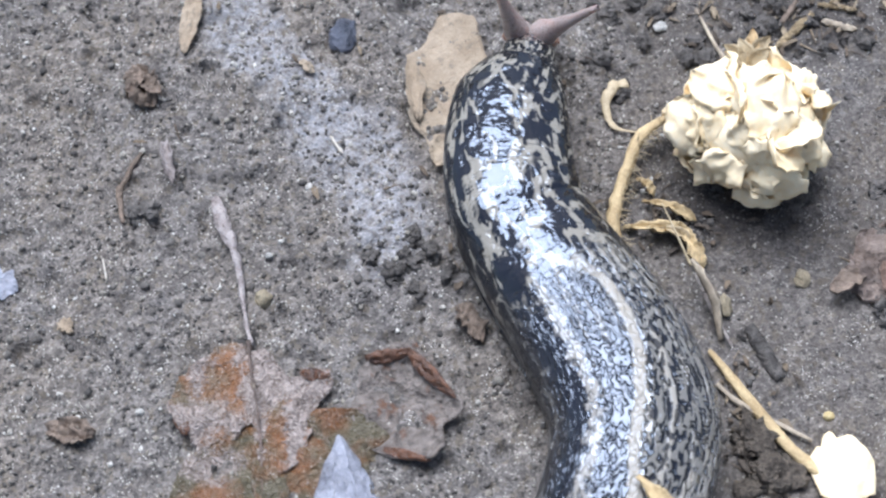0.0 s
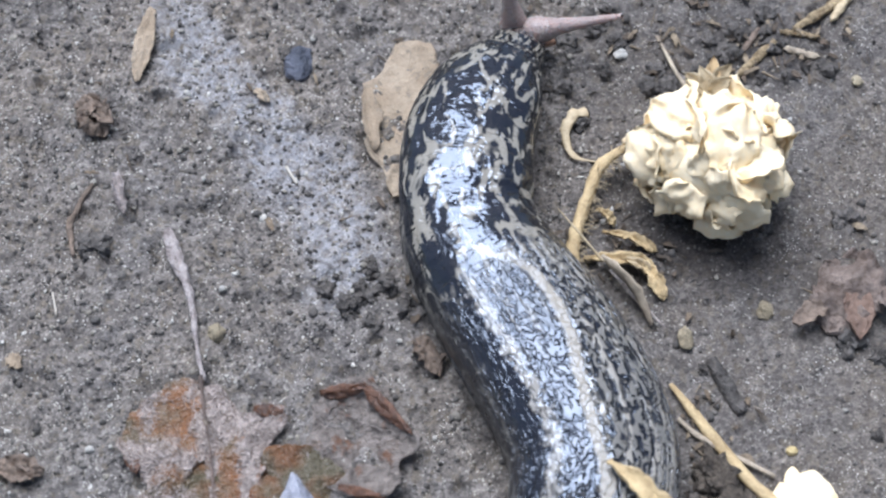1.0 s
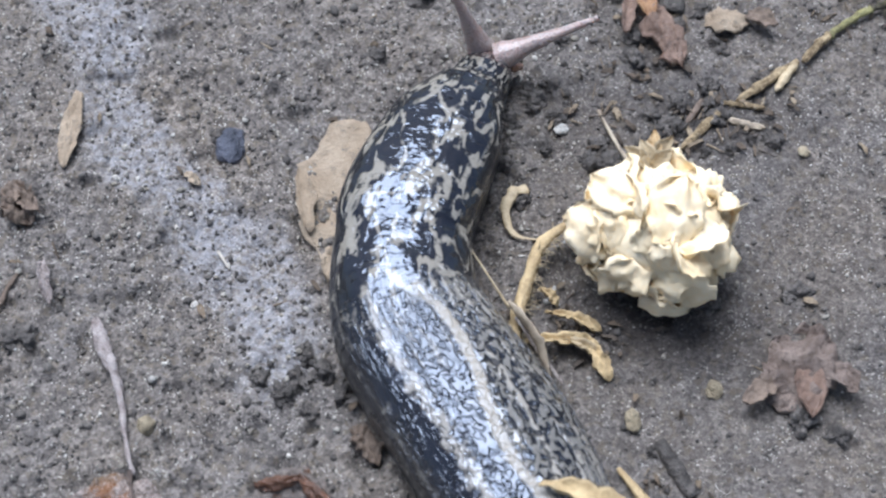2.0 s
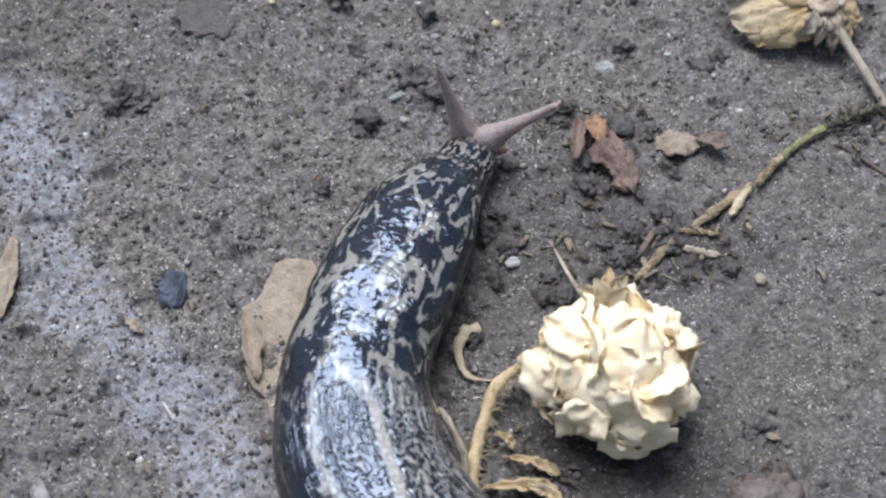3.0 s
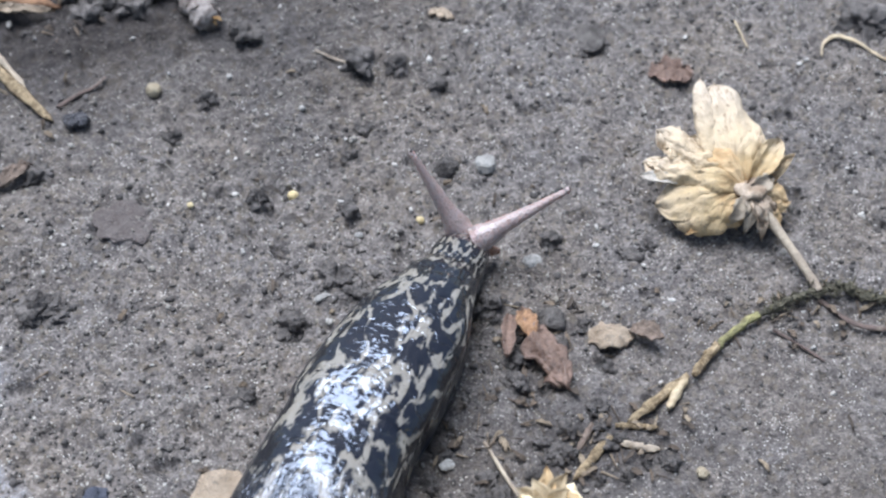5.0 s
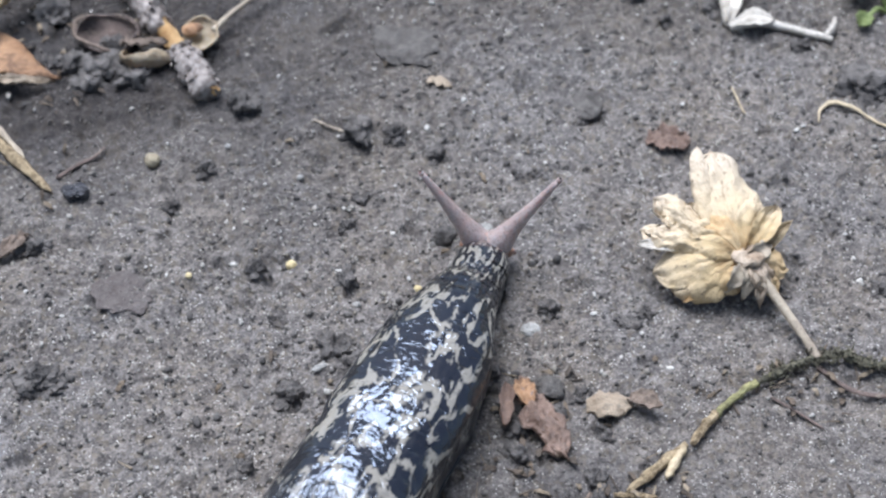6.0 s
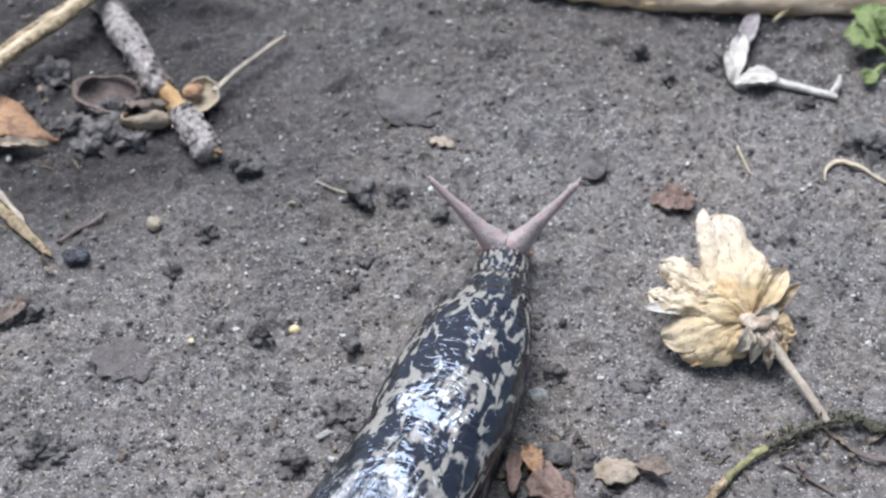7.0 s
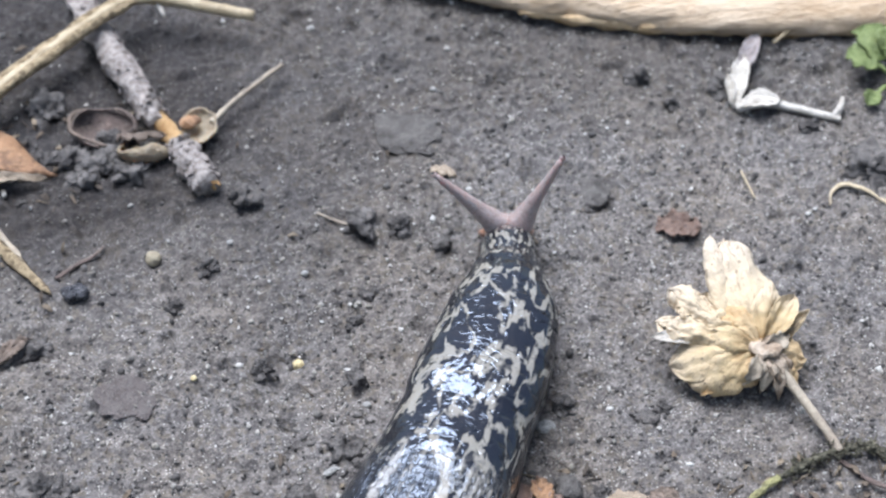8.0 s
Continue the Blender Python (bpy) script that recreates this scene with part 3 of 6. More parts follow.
def stone(bm, size, seed=0, rough=0.3, cuts=2, at=(0, 0, 0), blocky=0.0):
    made = bmesh.ops.create_icosphere(bm, subdivisions=cuts, radius=1.0)["verts"]
    for v in made:
        p = v.co.copy()
        if blocky:
            k = max(abs(p.x), abs(p.y), abs(p.z))
            p = p.lerp(p / k * 0.85, blocky)
        n = noise.noise(p * 1.2 + Vector((seed * 5.3, 1, 2))) + 0.5 * noise.noise(p * 3.1 + Vector((seed, 9, 4))) + (0.4 * noise.noise(p * 6.7 + Vector((seed, 2, 5))) if rough > 0.8 else 0)
        p *= 1 + rough * n
        v.co = Vector((p.x * size[0] + at[0], p.y * size[1] + at[1], p.z * size[2] + at[2])) * MM
    return bm


def bowl(bm, at, axis, run, rx, ry, depth, thick=0.3, ragged=0.1, seed=0, flare=1.15, nu=28, nv=9):
    """A cupped shell that opens along axis; run is its long way."""
    at, axis = Vector(at), Vector(axis).normalized()
    run = Vector(run)
    run = (run - axis * run.dot(axis)).normalized()
    side = axis.cross(run)
    skins = []
    for inner in (0, 1):
        rows = []
        for j in range(1, nv + 1):
            v = j / nv
            row = []
            for i in range(nu):
                f = 2 * math.pi * i / nu
                edge = 1 + ragged * noise.noise(Vector((math.cos(f) * 1.6 + seed, math.sin(f) * 1.6, seed))) * 1.6
                th = v * math.pi / 2 * flare * (1 + (edge - 1) * v)
                k = 1 + 0.12 * noise.noise(Vector((math.cos(f) * v * 2 + seed * 2, math.sin(f) * v * 2, seed + 4)))
                q = (run * (rx - inner * thick) * math.cos(f) + side * (ry - inner * thick) * math.sin(f)) * math.sin(th) * k - axis * (depth - inner * thick) * math.cos(th)
                row.append(bm.verts.new((at + q) * MM))
            rows.append(row)
        tip = bm.verts.new((at - axis * (depth - inner * thick)) * MM)
        skins.append((rows, tip))
    for inner, (rows, tip) in enumerate(skins):
        for i in range(nu):
            n = (i + 1) % nu
            quads = [(tip, rows[0][n], rows[0][i])] + [(r0[i], r0[n], r1[n], r1[i]) for r0, r1 in zip(rows, rows[1:])]
            for q in quads:
                bm.faces.new(q[::-1] if inner else q)
    for i in range(nu):
        n = (i + 1) % nu
        bm.faces.new((skins[0][0][-1][i], skins[0][0][-1][n], skins[1][0][-1][n], skins[1][0][-1][i]))
    return bm


def lobed(bm, at, size, lobes, seed=0, ragged=0.08, crumple=0.8, lift=(), thick=0.28, nu=72, nv=14):
    """A thin torn leaf sheet round a middle: lobes and lifted rims as (degrees, spread, millimetres)."""
    at = Vector(at)

    def bumps(f, table):
        return sum(k * math.exp(-((math.remainder(f - math.radians(d), 2 * math.pi)) / w) ** 2) for d, w, k in table)

    skins = []
    for face in (0.5, -0.5):
        rows = []
        for j in range(1, nv + 1):
            v = j / nv
            row = []
            for i in range(nu):
                f = 2 * math.pi * i / nu
                c = Vector((math.cos(f), math.sin(f), 0))
                edge = 1 + ragged * (noise.noise(c * 2.2 + Vector((seed, 0, 3))) + 0.7 * noise.noise(c * 6.0 + Vector((seed, 5, 1))))
                p = c * (size + bumps(f, lobes)) * edge * v
                h = crumple * (noise.noise(p * 0.22 + Vector((seed * 2.3, 1, 0))) + 0.5 * noise.noise(p * 0.6 + Vector((seed, 4, 0)))) + bumps(f, lift) * v ** 3
                row.append(bm.verts.new((at + p + Vector((0, 0, h + face * thick))) * MM))
            rows.append(row)
        h = crumple * noise.noise(Vector((seed * 2.3, 1, 0)))
        skins.append((rows, bm.verts.new((at + Vector((0, 0, h + face * thick))) * MM)))
    for side, (rows, mid) in enumerate(skins):
        for i in range(nu):
            n = (i + 1) % nu
            for q in [(mid, rows[0][i], rows[0][n])] + [(r0[i], r1[i], r1[n], r0[n]) for r0, r1 in zip(rows, rows[1:])]:
                bm.faces.new(q[::-1] if side else q)
    for i in range(nu):
        n = (i + 1) % nu
        bm.faces.new((skins[0][0][-1][i], skins[1][0][-1][i], skins[1][0][-1][n], skins[0][0][-1][n]))
    return bm


def gz(x, y):
    return float(ground_height(x, y))


# ---- ground ----
def build_ground():
    def graded(lo, hi, step):
        inner = np.arange(lo, hi, step)
        out = [step]
        while sum(out) < 60000:
            out.append(out[-1] * 1.45)
        out = np.cumsum(out)
        return np.concatenate([(lo - out)[::-1], inner, inner[-1] + out])

    xs, ys = graded(-66, 122, 0.36), graded(-72, 136, 0.36)
    gx, gy = np.meshgrid(xs, ys)
    z = ground_height(gx, gy)
    nx, ny = len(xs), len(ys)
    verts = np.stack([gx, gy, z], -1).reshape(-1, 3) * MM
    idx = np.arange(nx * ny).reshape(ny, nx)
    faces = np.stack([idx[:-1, :-1], idx[:-1, 1:], idx[1:, 1:], idx[1:, :-1]], -1).reshape(-1, 4)
    me = bpy.data.meshes.new("ground")
    me.vertices.add(len(verts))
    me.vertices.foreach_set("co", verts.ravel())
    me.loops.add(faces.size)
    me.loops.foreach_set("vertex_index", faces.ravel())
    me.polygons.add(len(faces))
    me.polygons.foreach_set("loop_start", np.arange(len(faces)) * 4)
    me.polygons.foreach_set("use_smooth", np.ones(len(faces), bool))
    dist = to_line(gx, gy, SLIME_LINE) + 7 * value_noise(gx, gy, 9, 21) + 3 * value_noise(gx, gy, 3, 22)
    slime = 1 - smooth(dist, 2.0, 7.5)
    # five oval spots where the soil is darker
    dark_spots = sum(0.7 * np.exp(-((gx - cx) / sx) ** 2 - ((gy - cy) / sy) ** 2) for cx, cy, sx, sy in ((50, 8, 11, 6), (29, 8, 6, 12), (44, 24, 6, 8), (36, -20, 9, 7), (46, -24, 14, 6)))
    # firmness gives damp tone; far-end and upper-left terms paint shade of log and stalks
    for name, values in (("slime", slime), ("damp_shade", dark_spots + np.maximum(0.40 * firmness(gx, gy) + np.maximum(0.8 * smooth(gy, 76, 106), 0.95 * smooth(gy + 30 * value_noise(gx, gy, 17, 33), 38, 100) * (1 - smooth(gx + 12 * value_noise(gx, gy, 19, 35), 28, 58))), 1.5 * (1 - smooth(np.hypot(gx + 14, gy - 108) + 6 * value_noise(gx, gy, 8, 31), 22, 50))))):
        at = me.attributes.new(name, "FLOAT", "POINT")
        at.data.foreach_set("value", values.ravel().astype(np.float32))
    me.update(calc_edges=True)
    me.materials.append(SOIL)
    return tagged(new("ground", me), "grey-brown garden soil, crumbly and partly trodden smooth", "ground", kind="structure")


def build_grains():
    """Loose crumbs and mineral grains lying on the soil."""
    rng = np.random.default_rng(4)
    count = 52000
    x, y = rng.uniform(-62, 112, count), rng.uniform(-70, 125, count)
    keep = rng.uniform(0, 1, count) < (1 - 0.72 * firmness(x, y)) * (1 - 0.85 * (1 - smooth(np.hypot(x + 14, y - 108), 26, 64)))
    x, y = x[keep], y[keep]
    r = np.clip(rng.lognormal(-1.75, 0.42, len(x)), 0.08, 0.7)
    big = (rng.uniform(0, 1, len(x)) < 0.022) & (firmness(x, y) < 0.6)
    r = np.where(big, rng.uniform(0.30, 0.55, len(x)), r)
    base = bmesh.new()
    bmesh.ops.create_icosphere(base, subdivisions=1, radius=1.0)
    bv = np.array([v.co[:] for v in base.verts])
    bf = np.array([[v.index for v in f.verts] for f in base.faces])
    base.free()
    z = ground_height(x, y)
    stretch = rng.uniform(0.65, 1.35, (len(x), 1, 3))
    shape = bv[None] * rng.uniform(0.55, 1.35, (len(x), len(bv), 1)) * stretch * r[:, None, None]
    verts = shape + np.stack([x, y, z + r * np.where(big, -0.1, 0.2)], -1)[:, None]
    faces = bf[None] + (np.arange(len(x)) * len(bv))[:, None, None]
    verts, faces = verts.reshape(-1, 3) * MM, faces.reshape(-1, 3)
    me = bpy.data.meshes.new("soil_grains")
    me.vertices.add(len(verts))
    me.vertices.foreach_set("co", verts.ravel())
    me.loops.add(faces.size)
    me.loops.foreach_set("vertex_index", faces.ravel())
    me.polygons.add(len(faces))
    me.polygons.foreach_set("loop_start", np.arange(len(faces)) * 3)
    me.update(calc_edges=True)
    me.materials.append(GRAINS)
    tagged(new("soil_grains", me), "loose brown crumbs and pale sand grains on soil", "soil grains", kind="stuff")


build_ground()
build_grains()

# ---- the slug ----
TRACK = [(12, -140), (12, -125), (10, -112), (9, -100), (11, -86), (15, -73), (19, -65), (21.6, -58), (22.3, -51.5), (20.3, -44.3), (17.2, -37.3),
         (13.2, -29.3), (10.1, -22.8), (9.1, -16), (9.5, -8), (11.9, -1), (14.7, 5), (18.5, 11.9), (22.8, 18), (27.4, 24.5), (31.5, 31), (35, 37.2),
         (39, 43.8), (42.5, 50), (45, 56), (47, 62), (48.2, 66.6), (49.2, 71.5), (50, 76), (51, 84)]


def spline(points, n=30):
    pts, out = [np.array(p, float) for p in points], []
    for i in range(len(pts) - 1):
        p0, p1, p2, p3 = pts[max(i - 1, 0)], pts[i], pts[i + 1], pts[min(i + 2, len(pts) - 1)]
        for k in range(n):
            u = k / n
            out.append(0.5 * (2 * p1 + (p2 - p0) * u + (2 * p0 - 5 * p1 + 4 * p2 - p3) * u * u + (3 * p1 - p0 - 3 * p2 + p3) * u ** 3))
    return np.array(out + [pts[-1]])


WAY = spline(TRACK)
WAY_LEN = np.r_[0, np.cumsum(np.linalg.norm(np.diff(WAY, axis=0), axis=1))]
WAY_RUN = np.gradient(WAY, axis=0)
WAY_RUN /= np.linalg.norm(WAY_RUN, axis=1)[:, None]
# the body cuts its bends a little: millimetres to the right of the way, along it
SHIFT = [(95, 0), (105, -0.2), (115, -0.6), (125, -0.5), (136, 0.2), (147, 1.0), (157, 1.25), (170, 1.3), (180, 1.5), (190, 1.5), (200, 1.3), (210, 0.6), (220, 0.2), (230, 0)]
WAY = WAY + np.stack([WAY_RUN[:, 1], -WAY_RUN[:, 0]], -1) * np.interp(WAY_LEN, [r[0] for r in SHIFT], [r[1] for r in SHIFT])[:, None]
# millimetres by which the neck is drawn in: the slug stretches as it goes
DRAWN_IN = [(0.0, 6.2), (0.5, 6.0), (1.2, 5.4), (2.5, 3.0), (4.5, 1.8), (6.0, -1.4), (7.0, 0.0), (8.0, 0.9)]
# how far along its way the nose is, and how far it swings to the right of it
NOSE = [(0.0, 151.5, -3.1), (0.5, 154.5, -1.8), (1.0, 158.5, -0.7), (1.2, 160.1, -0.5), (2.3, 170.6, -2.2), (2.5, 172.2, -2.1), (3.0, 176.8, -1.4), (3.5, 182.0, -0.5), (4.0, 186.3, 0.7), (4.5, 190.3, 1.0), (4.7, 192.0, 1.0), (6.0, 206.3, -0.4), (6.5, 211.4, -1.1), (7.0, 217.0, 0.2), (7.5, 221.4, 0.6), (8.0, 226.0, -0.4)]
BODY_LENGTH = 130.0
TIMES = [i * 0.25 for i in range(33)]
WIDTH = [(0, 0.9), (0.5, 1.9), (1.2, 2.8), (2.5, 3.5), (4, 3.8), (6, 3.9), (9, 4.1), (12, 4.7), (15, 5.5), (19, 7.1), (24, 7.8), (30, 8.3), (36, 8.4), (41, 8.9), (46, 9.3), (52, 9.9), (60, 10.3), (69, 10.4), (80, 9.9), (95, 8.4), (110, 6.0), (122, 3.0), (130, 0.6)]
HEIGHT = [(0, 2.4), (0.5, 4.2), (1.2, 5.0), (2.5, 5.7), (5, 6.5), (9, 7.6), (12, 8.6), (15, 9.8), (20, 11.0), (28, 11.8), (37, 12.2), (46, 12.8), (66, 13.0), (80, 12.2), (95, 9.4), (110, 6.2), (122, 3.0), (130, 0.8)]


def along(table, v):
    return np.interp(v, [r[0] for r in table], [r[1] for r in table])


def soft_along(table, v):
    return float(np.mean([along(table, max(v + k, 0)) for k in (-1.2, -0.6, 0, 0.6, 1.2)])) if v > 2 else float(along(table, max(v, 0)))


def nose_at(t):
    ts = np.array([r[0] for r in NOSE])
    return np.interp(t, ts, [r[1] for r in NOSE]), np.interp(t, ts, [r[2] for r in NOSE])


def body_point(t, d):
    """The middle line of the body on the ground, d millimetres behind the nose."""
    s, swing = nose_at(t)
    s = s - d + along(DRAWN_IN, t) * float(smooth(d, 1.0, 20.0))
    x, y = np.interp(s, WAY_LEN, WAY[:, 0]), np.interp(s, WAY_LEN, WAY[:, 1])
    ax, ay = np.interp(s + 2, WAY_LEN, WAY[:, 0]), np.interp(s + 2, WAY_LEN, WAY[:, 1])
    bx, by = np.interp(s - 2, WAY_LEN, WAY[:, 0]), np.interp(s - 2, WAY_LEN, WAY[:, 1])
    tx, ty = ax - bx, ay - by
    n = math.hypot(tx, ty)
    k = swing * math.exp(-max(d, 0) / 8.0)
    return np.array([x + ty / n * k, y - tx / n * k])


def body_pose(t, d):
    p = body_point(t, d)
    q = body_point(t, d - 1.5) - body_point(t, d + 1.5)
    return pose(p[0] * MM, p[1] * MM, 0.0003, 0, 0, math.degrees(math.atan2(-q[0], q[1])))


def slug_section(d):
    """Outline of the body d millimetres behind the nose: x to the right, z up, and the way round the skin from the back."""
    w, h = soft_along(WIDTH, d), soft_along(HEIGHT, d)
    hood = 0.6 * (smooth(d, 8.0, 10.5) * (1 - smooth(d, 35.5, 38)))
    zc = 0.43 * h
    pts, n = [], 19
    for k in range(-n, n + 1):
        a = math.radians(122) * k / n
        r = 1 + hood / max(w, 1) * smooth(math.cos(a), 0.1, 0.35)
        c = math.cos(a)
        x, z = w * math.sin(a) * r, zc + (h - zc) * math.copysign(abs(c) ** (0.78 - 0.20 * smooth(d, 6, 14) * (1 - smooth(d, 32, 46))), c) * r
        pts.append((x, z, a * 10.0))
    foot = w * 0.93
    pts = [(-foot * 0.55, 0.0, -26.0), (-foot, 0.0, -24.0), (-foot, 0.07 * h, -23.0)] + pts + [(foot, 0.07 * h, 23.0), (foot, 0.0, 24.0), (foot * 0.55, 0.0, 26.0)]
    return pts


def slug_piece(name, d0, d1, rings, parent, lap, closed=None, label=""):
    """A rigid slice of the body from d0 to d1 behind the nose, lapping under its neighbours."""
    mid = (d0 + d1) / 2
    ds = np.linspace(d0 - (lap if closed != "front" else 0), d1 + (lap if closed != "back" else 0), rings)
    verts, rest, faces = [], [], []
    for d in ds:
        shrink = 1 - 0.0007 * max(d0 - d, d - d1, 0) / max(lap, 0.01)
        for x, z, a in slug_section(min(max(d, 0), BODY_LENGTH)):
            verts.append((x * shrink * MM, (mid - d) * MM, z * shrink * MM))
            rest.append((d, a, 0))
    n = len(verts) // rings
    for r in range(rings - 1):
        for k in range(n - 1):
            a = r * n + k
            faces.append((a, a + n, a + n + 1, a + 1))
    if closed == "front":
        faces.append(tuple(range(n)))
    if closed == "back":
        faces.append(tuple(range((rings - 1) * n, rings * n))[::-1])
    me = bpy.data.meshes.new(name)
    me.from_pydata(verts, [], faces)
    at = me.attributes.new("rest", "FLOAT_VECTOR", "POINT")
    at.data.foreach_set("vector", np.array(rest, np.float32).ravel())
    me.polygons.foreach_set("use_smooth", [True] * len(me.polygons))
    me.materials.append(SKIN)
    ob = new(name, me)
    ob.parent = parent
    tagged(ob, label)
    return ob, mid


SLUG = thing("slug", "large wet leopard slug, black with pale marks, crawling over soil", "slug")
SLUG_PIECES = [slug_piece("head", 0.0, 5.0, 16, SLUG, 1.2, "front", "narrow head speckled black and grey")]
edges = [5.0]
while edges[-1] < BODY_LENGTH - 0.5:
    edges.append(min(edges[-1] + (1.25 if edges[-1] < 75 else 2.2), BODY_LENGTH))
for d0, d1 in zip(edges, edges[1:]):
    kind = "neck" if d0 < 9 else "mantle" if d0 < 36 else "body" if d0 < 100 else "tail"
    SLUG_PIECES.append(slug_piece(kind, d0, d1, 6, SLUG, 0.6, "back" if d1 >= BODY_LENGTH else None))
HEAD = SLUG_PIECES[0][0]

# each feeler: where its root sits on the head, and the way it points, time by time
FEELER_LENGTH = 13.5
LEFT_FEELER = [(0.0, (-3.9, -0.6, 14.0)), (0.5, (-2.2, 0.2, 14.2)), (1.0, (-1.8, 0.0, 14.3)), (1.25, (-1.6, 0.0, 14.3)), (2.25, (-5.1, 0.6, 13.6)), (2.5, (-6.2, 2.3, 12.9)), (3.0, (-3.7, 1.4, 13.9)),
         (3.5, (-1.1, 2.6, 14.2)), (4.0, (-1.4, 4.3, 13.8)), (4.5, (-4.2, 4.8, 13.0)), (4.75, (-5.8, 5.5, 12.1)), (6.0, (-7.5, 3.5, 11.9)), (6.5, (-9.9, 4.4, 9.7)), (7.0, (-9.0, 6.0, 9.6)), (7.5, (-6.8, 2.5, 12.5)), (8.0, (-9.3, 1.7, 11.0))]
RIGHT_FEELER = [(0.0, (7.0, -4.0, 12.0)), (0.5, (10.8, -3.6, 9.0)), (1.0, (11.2, -3.8, 8.3)), (1.25, (11.6, -2.0, 8.5)), (2.25, (15.3, 3.0, 4.8)), (2.5, (14.5, 2.9, 4.4)), (3.0, (9.7, -2.3, 10.6)),
        (3.5, (12.0, -3.7, 7.3)), (4.0, (13.4, -2.5, 4.9)), (4.5, (12.7, -0.8, 7.0)), (4.75, (13.4, 1.9, 5.2)), (6.0, (8.8, 0.9, 11.5)), (6.5, (9.0, 4.9, 10.3)), (7.0, (9.6, 2.0, 10.7)), (7.5, (7.4, 0.5, 12.5)), (8.0, (6.2, 0.4, 13.1))]


def feeler(side):
    bm = bmesh.new()
    L = FEELER_LENGTH
    rod(bm, [(0, 0, -1.2), (0, 0, 0.0), (0, 0, L * 0.25), (0, 0, L * 0.6), (0, 0, L * 0.93)], [2.0, 1.85, 1.15, 0.68, 0.36], 14, 0.10, side + 3)
    ob = part("tentacle", bm, TENT, SLUG, "slender pinkish-brown tentacle")
    bm = bmesh.new()
    stone(bm, (0.42, 0.42, 0.5), side + 2, 0.05, 2, (0, 0, L * 0.95))
    part("eye_tip", bm, TENT, ob)
    bm = bmesh.new()
    stone(bm, (0.22, 0.22, 0.2), side + 2, 0.05, 2, (0, 0.1, L * 0.95 + 0.38))
    part("eye_spot", bm, EYE, ob, "dark eye spot")
    return ob


FEELERS = {side: feeler(side) for side in (-1, 1)}
for side in (-1, 1):
    bm = bmesh.new()
    rod(bm, [(side * 1.6, 0.6, 2.6), (side * 2.8, 1.6, 2.0), (side * 3.6, 2.6, 1.1)], [1.0, 0.8, 0.45], 10, 0.1, side)
    part("lower_tentacle", bm, LIP, HEAD, "short orange-brown lower tentacle")


def feeler_pose(side, t):
    rows = LEFT_FEELER if side < 0 else RIGHT_FEELER
    way = Vector([float(np.interp(t, [r[0] for r in rows], [r[1][k] for r in rows])) for k in range(3)]).normalized()
    root = body_pose(t, 2.5) @ Vector((side * 1.9 * MM, 1.2 * MM, 5.0 * MM))
    return Matrix.Translation(root) @ way.to_track_quat("Z", "Y").to_matrix().to_4x4()

